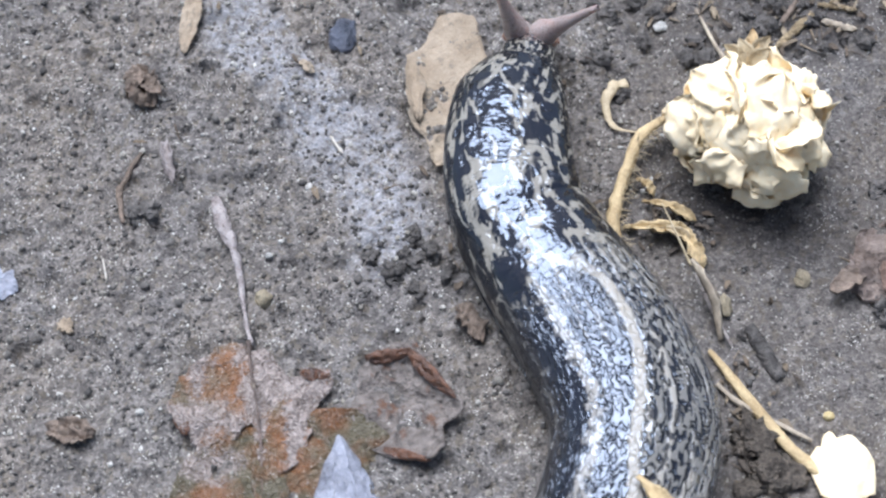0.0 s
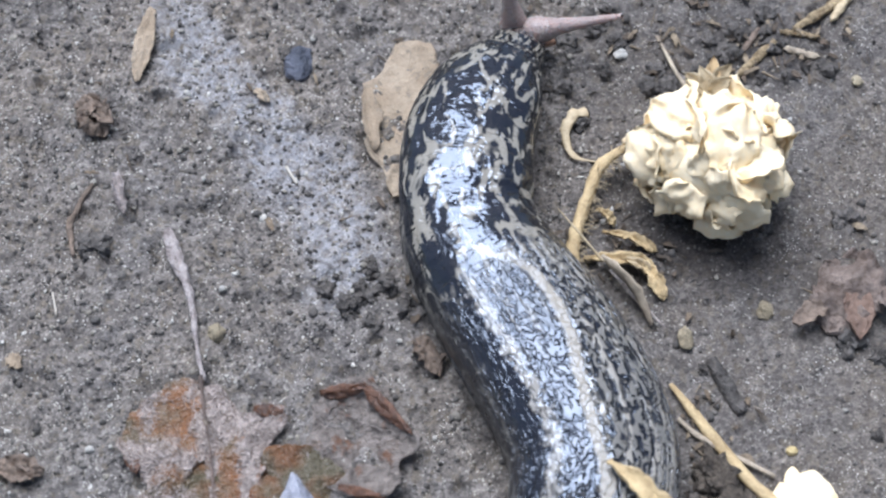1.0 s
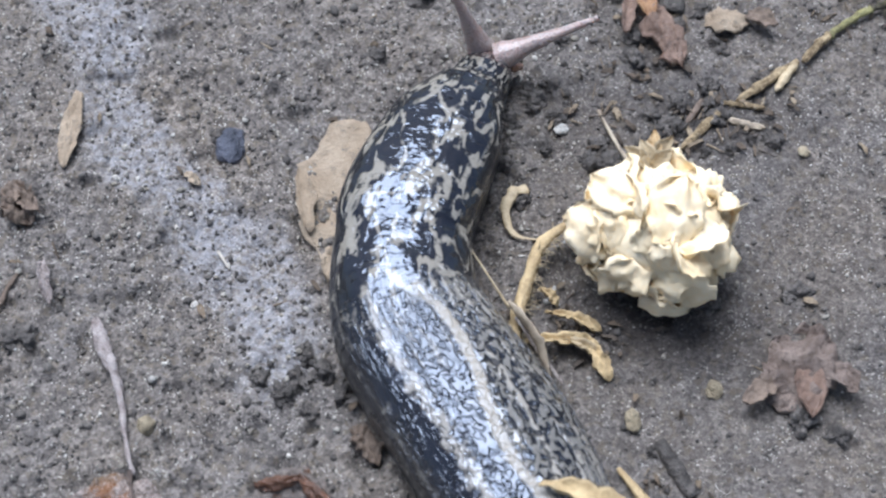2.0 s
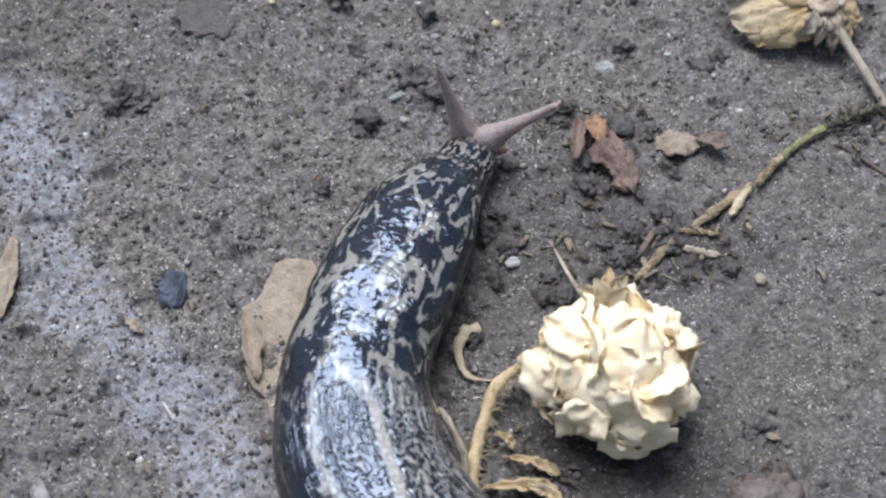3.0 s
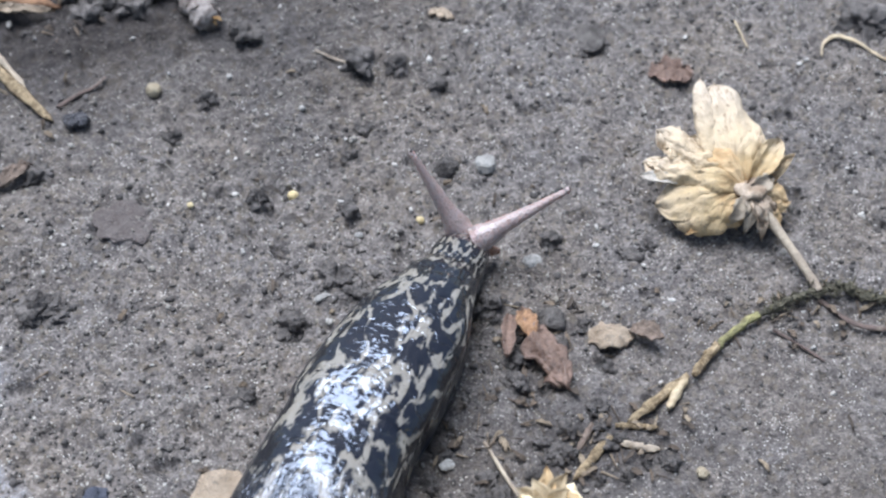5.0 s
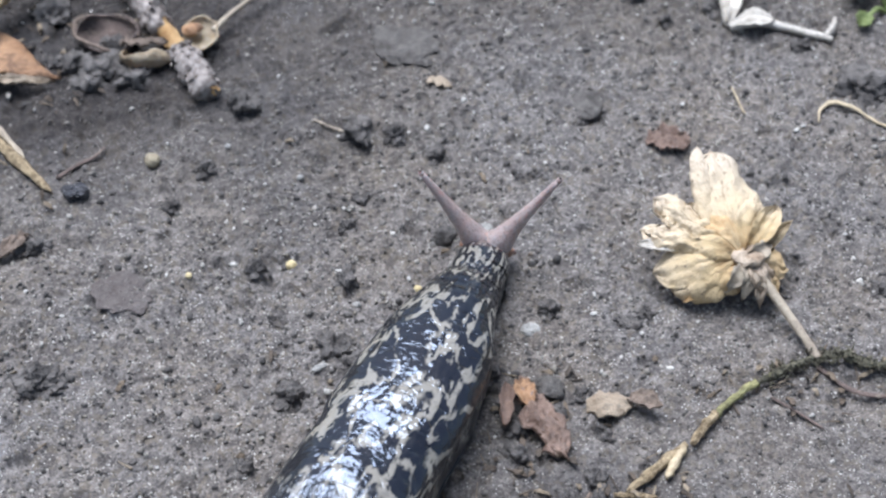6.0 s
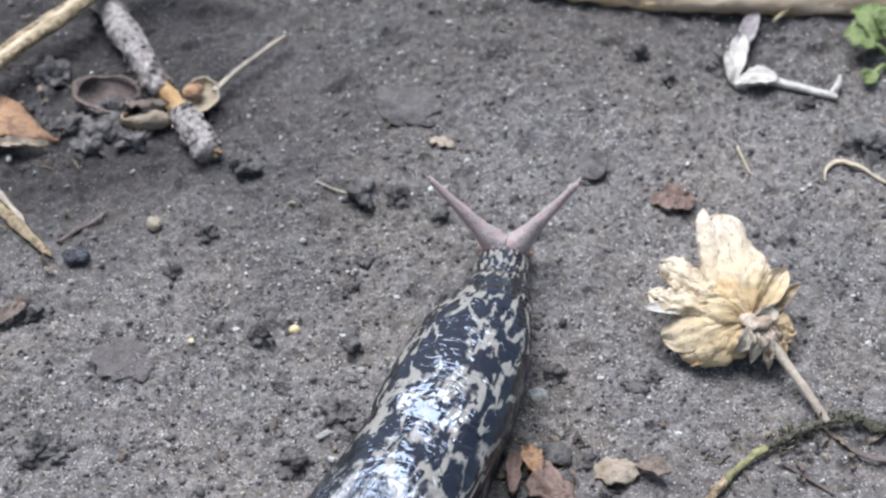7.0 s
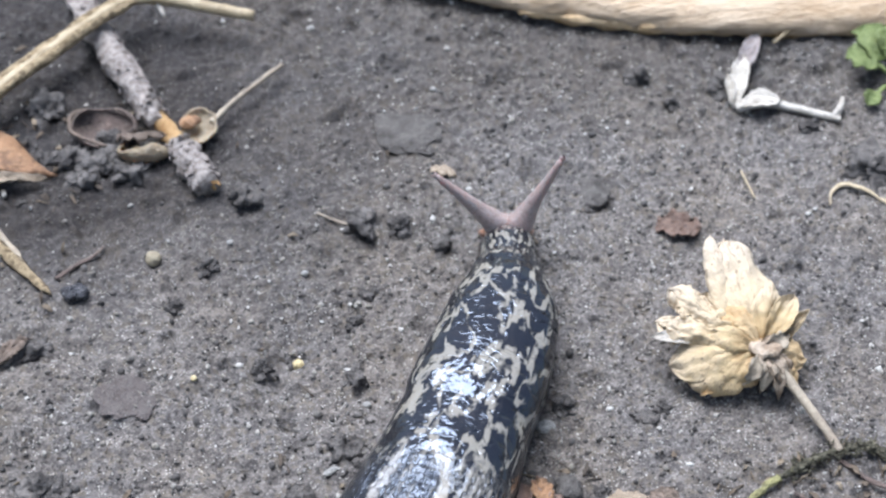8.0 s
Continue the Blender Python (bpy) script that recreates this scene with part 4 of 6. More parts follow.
# ---- flowers ----
def cream_flower():
    """A pompom of crumpled cream petals, fallen on its side."""
    c = Vector((40.8, -13.2, 8.6))
    f = thing("dried_flower", "fallen cream-white double flower with crumpled petals", "flower", (c.x, c.y, gz(c.x, c.y)))
    h = c.z - gz(c.x, c.y)
    rng = random.Random(11)
    axis = Vector((0.05, 0.72, 0.55)).normalized()
    bm = bmesh.new()
    stone(bm, (7.4, 7.0, 6.2), 3, 0.12, 3, (0, 0, h))
    part("flower_heart", bm, CREAM, f, "tan inner heart of the flower")
    count = 64
    for i in range(count):
        z = 1 - 2 * (i + 0.5) / count
        a = i * 2.39996 + rng.uniform(-0.3, 0.3)
        way = Vector((math.sqrt(1 - z * z) * math.cos(a), math.sqrt(1 - z * z) * math.sin(a), z))
        if way.z < -0.7:
            continue
        loose = Vector((rng.uniform(-1, 1), rng.uniform(-1, 1), rng.uniform(-1, 1)))
        run = (way.cross(loose)).normalized()
        lean = (way + loose * 0.7).normalized()
        run = (run - lean * run.dot(lean)).normalized()
        big = rng.uniform(0.72, 1.15)
        mid = Vector((0, 0, h)) + Vector((way.x * 9.9, way.y * 9.2, way.z * 8.3)) * rng.uniform(0.72, 0.98)
        bm = bmesh.new()
        blade(bm, mid - run * 3.4 * big - lean * 1.8, mid + run * 3.4 * big - lean * rng.uniform(0.0, 1.6), 7.6 * big, lean, rng.uniform(0.4, 1.5), rng.uniform(-1.8, 0.6), rng.uniform(-1.4, 1.6), 0.14, 0.6, 0.5, 0.36, i + 1, 15, 15, 0.24, 0.55, 0.0, 0.16, 2.1)
        part("petal", bm, CREAM, f)
    # two broad petals on top
    for k, (x, y, z, lean, way, size) in enumerate(((1.0, -2.4, 8.6, (0.1, -0.35, 0.9), (0.3, 1, 0.4), 8.6), (-6.0, 2.2, 7.0, (-0.35, -0.1, 0.9), (-0.7, 0.6, 0), 6.8))):
        way, lean, mid = Vector(way).normalized(), Vector(lean).normalized(), Vector((x, y, h + z))
        bm = bmesh.new()
        blade(bm, mid - way * size / 2 - lean * 0.8, mid + way * size / 2 - lean * 0.3, size * 0.85, lean, 0.6, -0.7, 0.5, 0.16, 0.5, 0.5, 0.34, k + 91, 17, 17, 0.22, 0.6, 0.0, 0.2, 2.2)
        part("petal", bm, CREAM, f)
    bm = bmesh.new()
    blade(bm, Vector((-3.2, -7.2, h - 4.2)), Vector((3.4, -8.2, h - 4.2)), 3.6, (0, -0.5, 0.8), 0.4, -1.0, 0.3, 0.16, 0.3, 0.5, 0.3, 77, 13, 13, 0.34, 0.5, 0.0, 0.0, 0.8)
    part("petal", bm, CREAM, f)
    for a, l in ((-1.0, 4.2), (-0.35, 3.6), (0.15, 5.0), (0.7, 4.6), (1.2, 3.2)):
        bm = bmesh.new()
        base = Vector((-0.6, 7.2, h + 3.4))
        blade(bm, base, base + Vector((math.sin(a) * l, math.cos(a) * l * 0.9, 1.6)), 2.3, (0, -0.3, 1), 0.5, 0.6, 0.8, 0.2, 0.3, 0.4, 1.0, a * 9, 7, 9)
        part("sepal", bm, RUSTPETAL if l > 4.9 else STRAW, f, "dry tan sepal")
    bm = bmesh.new()
    rod(bm, [(-0.5, 8.5, h - 1.0), (-2.2, 15.0, 3.2), (-4.6, 24.0, 1.0)], [0.45, 0.32, 0.22], 7, 0.15, 4)
    part("stalk", bm, GREYSTRAW, f, "thin grey-brown stalk")
    return f


def dried_flower():
    """A withered tan flower that lies with its calyx and stalk towards the path."""
    root = Vector((77.3, 41.7, 5.3))
    g0 = gz(root.x, root.y)
    f = thing("dried_flower", "withered tan flower with papery petals on its stalk", "flower", (root.x, root.y, g0))
    r = Vector((0, 0, root.z - g0))
    # each petal: where it ends, width, widest at, bluntness, arch, cup, curl, ragged, crumple, material
    rows = [((-1.4, 15.4, 4.6), 8.8, 0.45, 0.34, 1.0, -1.4, 0.2, 0.16, 0.35, DRYPETAL), ((2.5, 10.2, 2.8), 5.6, 0.6, 0.45, 1.4, -1.6, -0.6, 0.14, 0.3, DRYPETAL),
            ((-10.4, 9.5, 1.9), 4.4, 0.7, 0.3, 1.4, -1.2, 1.0, 0.5, 0.7, DRYPETAL), ((-12.6, 5.8, 0.7), 3.8, 0.75, 0.35, 1.4, -1.0, 0.6, 0.5, 0.6, DRYPETAL), ((-9.4, 7.2, 1.0), 4.2, 0.6, 0.4, 1.7, -1.4, 0.4, 0.5, 0.6, DRYPETAL), ((-7.0, 9.4, 1.4), 3.2, 0.7, 0.5, 0.8, -0.8, 0.4, 0.5, 0.5, DRYPETAL),
            ((-7.6, 3.6, 1.0), 6.4, 0.55, 0.4, 2.0, -2.0, -0.8, 0.2, 0.26, DRYPETAL), ((-12.0, 1.0, -2.2), 6.0, 0.62, 0.5, 1.8, -1.6, -0.4, 0.16, 0.2, DRYPETAL), ((-10.4, -0.9, -2.8), 7.4, 0.6, 0.45, 1.8, -1.8, -0.2, 0.14, 0.22, DRYPETAL), ((-7.6, -2.6, -3.2), 6.0, 0.55, 0.5, 1.6, -1.4, 0.0, 0.14, 0.22, DRYPETAL),
            ((-3.4, 6.6, 2.5), 4.6, 0.7, 0.45, 1.6, -1.4, -0.3, 0.12, 0.3, RUSTPETAL), ((-4.2, -3.2, -3.0), 4.6, 0.5, 0.5, 1.2, -1.0, 0.4, 0.14, 0.2, RUSTPETAL),
            ((6.0, 6.5, 1.6), 3.4, 0.62, 0.9, 0.8, 1.2, 0.6, 0.14, 0.3, DRYPETAL), ((7.3, 4.0, 1.0), 2.6, 0.5, 1.0, -0.9, 0.9, 1.4, 0.12, 0.3, DRYPETAL), ((6.0, -1.2, -2.2), 4.6, 0.6, 0.5, 1.2, -1.0, 0.0, 0.3, 0.4, RUSTPETAL), ((4.2, -4.0, -3.6), 3.0, 0.6, 0.6, 1.0, -0.8, 0.2, 0.3, 0.4, RUSTPETAL)]
    for k, (to, w, shape, point, arch, cup, curl, torn, crumple, m) in enumerate(rows):
        bm = bmesh.new()
        to = Vector(to)
        blade(bm, r + to.normalized() * 0.6, r + to, w, (0.1, -0.35, 1), arch, cup, curl, torn, crumple, shape, point, k * 1.37 + 3, 21, 25, 0.2, 0.3, 0.0, 0.2, 0.5 + 1.8 * torn)
        part("petal", bm, m, f, "rust-edged dry petal" if m is RUSTPETAL else "")
    # folded edges: one up the tall petal, one rust-brown under the flower, one narrow and white
    for base, tip, w, arch, cup, ragged, point, m, words in (((-4.0, 5.2, 2.3), (-3.4, 15.8, 5.3), 3.0, 0.7, -0.9, 0.16, 0.4, DRYPETAL, "folded petal edge"), ((-0.9, -1.6, -0.6), (-8.9, -3.7, -3.7), 1.5, -0.9, 0.5, 0.2, 0.8, RUSTPETAL, "curled rust-brown petal rim"),
                                                            ((-8.6, 2.7, 0.2), (-14.0, 4.1, 0.3), 1.7, 0.3, 0.4, 0.1, 0.6, SHOOT, "narrow white petal end")):
        bm = bmesh.new()
        blade(bm, r + Vector(base), r + Vector(tip), w, (0, -0.2, 1), arch, cup, 0.4, ragged, 0.25, 0.5, point, w * 3 + 2, 9, 17, 0.22, 0.5)
        part("petal", bm, m, f, words)
    bm = bmesh.new()
    stone(bm, (1.6, 1.6, 1.5), 8, 0.7, 3, tuple(r + Vector((0.2, -0.6, 0.1))))
    part("calyx", bm, SEPAL, f, "grey-brown calyx")
    for k, to in enumerate(((-1.0, -5.2, -2.6), (1.4, -6.0, -3.4), (-3.4, -4.0, -2.0), (3.4, -3.6, -2.8), (4.2, 1.6, 0.6), (2.2, -4.8, -3.0))):
        bm = bmesh.new()
        blade(bm, r + Vector((0.2, -0.5, 0)), r + Vector(to), 2.3, (0.2, -0.5, 1), 1.2, 0.8, -0.9, 0.3, 0.5, 0.45, 0.9, k + 61, 7, 11, 0.22, 0.4)
        part("sepal", bm, SEPAL if k % 2 else GREYSTRAW, f, "shrivelled sepal")
    bm = bmesh.new()
    rod(bm, [r + Vector((0.3, -0.8, 0)), r + Vector((3.2, -6.0, -1.9)), r + Vector((5.7, -11.8, -3.5)), r + Vector((6.8, -15.0, -4.2))], [0.85, 0.7, 0.62, 0.72], 8, 0.12, 9)
    part("stalk", bm, GREYSTRAW, f, "thin tan stalk")
    return f


cream_flower()
dried_flower()


def simple(name, label, category, pieces, group=""):
    """A thing in one or more parts; each piece: name, material, function that fills a bmesh, label."""
    t = thing(name, label, category, group=group)
    for pname, m, fill, plabel in pieces:
        bm = bmesh.new()
        fill(bm)
        part(pname, bm, m, t, plabel)
    return t


def on(x, y, up=0.0):
    return (x, y, gz(x, y) + up)


# hooked golden stem with hairs, and its dry bracts
def golden_stem():
    t = thing("withered_stem", "hooked golden-brown withered stem with fine hairs", "plant stem")
    line = [(31.4, -8.2, 4.2), (28.4, -9.8, 4.0), (26.0, -11.9, 3.4), (24.2, -16.0, 2.4), (22.6, -20.6, 1.7), (22.2, -25.2, 0.9), (22.9, -27.6, 0.6)]
    bm = bmesh.new()
    rod(bm, line, [0.5, 0.65, 0.8, 0.85, 0.85, 0.95, 0.8], 9, 0.3, 2)
    part("stem", bm, GOLD, t)
    rng = random.Random(5)
    bm = bmesh.new()
    for k in range(110):
        i = rng.uniform(0.5, 5.4)
        p = Vector(line[int(i)]).lerp(Vector(line[int(i) + 1]), i % 1)
        w = Vector((rng.uniform(0.0, 1.0), rng.uniform(-0.6, 0.4), rng.uniform(-0.2, 0.8))).normalized()
        rod(bm, [p + w * 0.6, p + w * 1.3, p + w * rng.uniform(1.8, 2.8) + Vector((0, -0.2, -0.1))], [0.07, 0.055, 0.03], 4)
    tagged(part("hairs", bm, STRAW, t, "fine pale hairs"), kind="stuff")
    for k, (a, b, w, m) in enumerate((((23.4, -23.6), (32.4, -24.6), 2.0, GOLD), ((30.8, -23.8), (33.2, -29.4), 2.0, GOLD), ((28.0, -23.6), (32.6, -26.4), 1.6, STRAW), ((26.2, -19.6), (33.0, -22.4), 1.6, GOLD), ((25.6, -16.4), (28.0, -18.6), 1.3, GOLD))):
        bm = bmesh.new()
        blade(bm, on(*a, 1.0), on(*b, 0.7), w, (0, 0, 1), 0.9, 0.8, -0.3, 0.34, 0.5, 0.75, 0.5, k + 3, 11, 18, 0.16, 0.22, 0.0, 0.2)
        part("bract", bm, m, t, "shrivelled golden bract")
    return t


golden_stem()
simple("curled_bract", "small curled straw-coloured bract on soil", "dry leaf",
       [("bract", STRAW, lambda bm: rod(bm, [on(25.6, -2.0, 1.0), on(23.6, -2.6, 1.5), on(22.4, -5.0, 1.2), on(23.2, -7.9, 0.9), on(25.2, -9.0, 1.0), on(27.4, -9.2, 0.9)], [0.95, 0.8, 0.6, 0.35, 0.2, 0.12], 10, 0.6, 3, 0.5), "")])

# ---- leaves ----
def big_leaf():
    t = thing("dead_leaf", "wet brown dead leaf with a silvery film and curled lobes", "dead leaf")
    bm = bmesh.new()
    rod(bm, [on(-28.8, -18.8, 1.2), on(-27.9, -22.0, 1.2), on(-26.4, -27.4, 0.8), on(-25.6, -33.4, 0.8), (-24.6, -38.4, 1.6)], [0.8, 0.8, 0.5, 0.32, 0.3], 8, 0.5, 6)
    part("leaf_stalk", bm, PALESTALK, t, "pinkish-grey leaf stalk")
    bm = bmesh.new()
    blade(bm, on(-29.6, -17.2, 1.8), on(-27.4, -25.0, 1.4), 1.9, (0, 0, 1), 0.3, -0.5, 0.2, 0.25, 0.3, 0.4, 0.6, 52, 7, 12, 0.25, 0.5)
    part("torn_end", bm, PALESTALK, t, "pale split end of the leaf stalk")
    bm = bmesh.new()
    rod(bm, [(-24.9, -38.0, 2.2), (-24.5, -42, 2.6), (-23.7, -47, 2.7), (-23.2, -52, 2.4), (-23.0, -58, 2.0)], [0.3, 0.24, 0.2, 0.16, 0.1], 7, 0.5, 7)
    part("midrib", bm, HUSKIN, t, "grey-brown midrib")
    # sheets of the blade: middle, size, lobes, lifted rims
    sheets = [("blade", WETLEAF, (-28.4, -46.0, 1.7), 5.0, ((72, 0.45, 3.4), (130, 0.5, 1.0), (186, 0.5, 1.4), (250, 0.5, 1.6), (0, 0.8, 0.2)), ((150, 1.0, 0.7),), 3, ""),
              ("blade", RUSTLEAF, (-26.6, -57.0, 1.5), 6.2, ((100, 0.7, 2.0), (200, 0.7, 0.8), (270, 0.9, 8.0)), ((185, 0.6, 1.0),), 5, "rust and olive lower part"),
              ("blade", WETLEAF, (-20.6, -47.6, 1.8), 4.2, ((38, 0.35, 3.6), (112, 0.32, 5.2), (180, 0.6, -0.6), (268, 0.6, 4.0)), ((60, 0.8, 0.5),), 8, ""),
              ("blade", RUSTLEAF, (-16.6, -58.0, 1.5), 6.6, ((60, 0.5, 2.4), (140, 0.6, 1.5), (270, 0.9, 8.0)), (), 11, "rust and olive lower part"),
              ("lobe", RUSTLEAF, (-12.4, -51.2, 1.5), 3.4, ((150, 0.5, 2.0), (340, 0.5, 2.6)), ((110, 0.7, 1.0),), 13, "glossy brown strip"),
              ("lobe", LOBELEAF, (-6.0, -47.0, 1.1), 5.4, ((80, 0.55, 2.8), (125, 0.4, 1.4), (352, 0.30, 2.7), (300, 0.35, 3.6), (262, 0.4, 2.0), (210, 0.6, 1.2)), ((30, 0.9, 2.2), (295, 0.6, 2.0), (350, 0.4, 0.8)), 15, "curled grey-brown lobe with raised rim")]
    for name, m, at, size, lobes, lift, seed, words in sheets:
        bm = bmesh.new()
        lobed(bm, at, size, lobes, seed, 0.13, 1.1, lift)
        part(name, bm, m, t, words)
    for base, tip, w, up in (((-10.2, -41.0, 1.9), (-4.4, -40.6, 3.0), 1.9, (-0.1, -0.6, 0.7)), ((-5.0, -40.4, 3.0), (0.9, -47.2, 3.4), 1.9, (-0.5, -0.4, 0.7)), ((-8.2, -53.0, 1.8), (-2.4, -55.2, 3.0), 1.3, (0.1, -0.4, 0.9)), ((-33.6, -46.4, 1.9), (-32.4, -50.4, 2.1), 2.0, (0, 0, 1)), ((-18.4, -42.6, 2.3), (-14.6, -43.4, 2.4), 1.6, (0, 0, 1))):
        bm = bmesh.new()
        blade(bm, base, tip, w, up, 0.4, -0.25, 0.2, 0.22, 0.35, 0.4, 0.6, 19 + w, 9, 16, 0.2, 0.5)
        part("rim", bm, RUSTRIM, t, "rust-red upturned rim")
    # wet folds; their sky reflection is painted in as bluish colour
    for x0, y0, x1, y1, lean in ((-13.6, -51.4, -14.6, -68.0, -0.25), (-13.4, -51.6, -9.8, -67.0, 0.35)):
        bm = bmesh.new()
        blade(bm, (x0, y0, 2.6), (x1, y1, 2.2), 6.6, (lean, 0.1, 1), 0.3, -0.3, 0.0, 0.08, 0.35, 0.75, 0.5, 17 + lean, 12, 20, 0.28, 0.06)
        part("fold", bm, SKYSHEEN, t, "wet leaf fold with sky reflection painted bluish-silver")
    return t


big_leaf()


def flat_leaf(label, base, tip, width, m, seed, arch=0.5, cup=0.6, curl=0.6, ragged=0.35, crumple=0.7, lift=0.4, name="dead_leaf", group="", extra=()):
    t = thing(name, label, "dead leaf", group=group)
    bm = bmesh.new()
    blade(bm, on(*base, lift), on(*tip, lift), width, (0, 0, 1), arch, cup, curl, ragged, crumple, 0.5, 0.5, seed, 14, 20, 0.28, 0.45, 0.08)
    part("blade", bm, m, t)
    for k, (b, e, w, mm) in enumerate(extra):
        bm = bmesh.new()
        blade(bm, on(*b, lift + 0.5), on(*e, lift + 0.7), w, (0, 0, 1), 0.6, 0.8, 0.5, 0.3, 0.5, 0.5, 0.6, seed + k + 40, 9, 12, 0.25, 0.5)
        part("fold", bm, mm, t)
    return t


flat_leaf("pale tan leaf fragment pressed onto the soil", (3.2, 11.2), (0.4, -11.5), 10.5, TANLEAF, 2, 0.2, 0.1, 0.1, 0.22, 0.5, 0.3, extra=(((-3.4, 4.0), (-2.6, -6.0), 2.4, TANLEAF), ((1.8, -8.0), (-0.6, -13.0), 3.6, TANLEAF)))
flat_leaf("greyish-pink crumpled dead leaf lying on soil", (59.6, -24.4), (53.4, -34.6), 9.4, PINKLEAF, 6, 1.4, -1.6, 0.2, 0.24, 2.2, 1.0, extra=(((57.6, -28.0), (57.0, -36.4), 3.6, BROWNLEAF), ((53.6, -31.4), (48.8, -34.0), 2.6, GREYLEAF), ((60.4, -29.4), (63.0, -33.6), 3.0, PINKLEAF)))
flat_leaf("small rust-brown curled leaf with torn edges", (43.8, 29.6), (48.0, 16.4), 4.4, BROWNLEAF, 12, 0.9, -0.5, 0.4, 0.5, 1.3, 0.6, extra=(((44.4, 29.4), (44.6, 24.6), 2.8, ORANGELEAF), ((42.6, 28.8), (41.0, 21.8), 2.0, BROWNLEAF)))
flat_leaf("small tan leaf fragment on soil", (52.3, 24.6), (58.2, 23.4), 4.0, TANLEAF, 15, 0.7, -0.4, 0.2, 0.3, 0.5, 0.7, extra=(((58.0, 24.6), (61.8, 21.6), 2.6, GREYLEAF),))
flat_leaf("reddish-brown leaf crumb on soil", (70.6, 69.6), (76.2, 67.0), 4.4, BROWNLEAF, 21, 0.5, 0.6, 0.3, 0.5, 0.7, 0.4)
def orange_leaf():
    t = thing("dead_leaf", "orange-brown curled dead leaf on dark soil", "dead leaf")
    bm = bmesh.new()
    blade(bm, on(-36.0, 107.5, 2.0), on(-13.6, 92.6, 1.0), 12.5, (0.1, 0.1, 1), 0.8, -1.0, 0.2, 0.10, 0.6, 0.3, 1.4, 24, 16, 22, 0.3, 0.5)
    part("blade", bm, ORANGELEAF, t)
    bm = bmesh.new()
    blade(bm, on(-26.0, 94.6, 1.0), on(-14.4, 91.8, 0.9), 1.6, (0.1, -0.3, 1), 0.4, 0.6, 0.3, 0.5, 0.5, 0.5, 0.7, 25, 9, 20, 0.25, 0.5)
    part("frayed_edge", bm, TANLEAF, t, "frayed pale edge")


orange_leaf()
flat_leaf("tan sliver of dry leaf on soil", (-32.7, 17.5), (-34.3, 5.4), 2.6, TANLEAF, 27, 0.3, 0.3, 0.1, 0.2, 0.4, 0.4)
flat_leaf("crumpled brown plant scrap on soil", (-41.2, 3.6), (-38.4, -2.6), 4.2, GREYLEAF, 29, 0.9, 0.8, 0.5, 0.6, 1.6, 0.6, extra=(((-40.5, 1.5), (-37.0, -1.4), 2.0, GREYLEAF), ((-39.5, 2.5), (-41.6, -1.8), 1.6, GREYLEAF)))
flat_leaf("grey-brown leaf scrap half under loose soil", (2.0, -33.0), (4.6, -38.5), 2.8, GREYLEAF, 33, 0.5, 0.6, 0.4, 0.4, 0.9, 0.3)
flat_leaf("tan leaf crumb on soil", (-49.4, -33.4), (-47.4, -35.2), 1.9, TANLEAF, 35, 0.3, 0.3, 0.2, 0.4, 0.3, 0.3)
flat_leaf("brown leaf crumbs on soil", (-50.0, -48.4), (-43.6, -49.6), 3.4, GREYLEAF, 37, 0.4, 0.5, 0.3, 0.6, 1.2, 0.4)
flat_leaf("pale blue-grey leaf edge on soil", (-60.0, -27.0), (-55.0, -28.6), 4.2, SKYSHEEN, 39, 0.3, 0.2, 0.1, 0.3, 0.4, 0.4)
flat_leaf("tan leaf crumb on soil", (40.6, 86.0), (44.0, 84.0), 1.8, TANLEAF, 41, 0.3, 0.3, 0.2, 0.4, 0.3, 0.2)
flat_leaf("curled dry brown leaf on dark soil", (-24.0, 60.0), (-19.0, 64.0), 2.2, GREYLEAF, 43, 0.3, 0.4, 0.2, 0.5, 0.6, 0.3)
flat_leaf("white fallen petal beside a straw", (44.0, -58.6), (51.5, -57.0), 10.0, CREAM, 45, 1.2, -0.8, 0.2, 0.15, 0.7, 1.2, "petal")
flat_leaf("tan fleck of bark on soil", (-18.6, 4.4), (-16.6, 2.4), 1.3, TANLEAF, 49, 0.2, 0.2, 0.1, 0.3, 0.2, 0.3)
flat_leaf("curled grey-brown sliver on soil", (-36.6, -8.0), (-35.2, -14.8), 1.5, PALESTALK, 51, 0.9, 1.0, 0.8, 0.3, 0.5, 0.5)

# ---- straws, twigs and stems ----
STRAWS = "straws on the soil"


def straw(label, pts, radii, m, seed=0, lift=0.5, wobble=0.15, name="straw", squash=0.75, group=STRAWS, sides=7):
    t = thing(name, label, "straw" if name == "straw" else "twig", group=group)
    bm = bmesh.new()
    rod(bm, [on(p[0], p[1], (p[2] if len(p) > 2 else lift)) for p in pts], radii, sides, wobble, seed, squash)
    part("stem", bm, m, t)
    return t


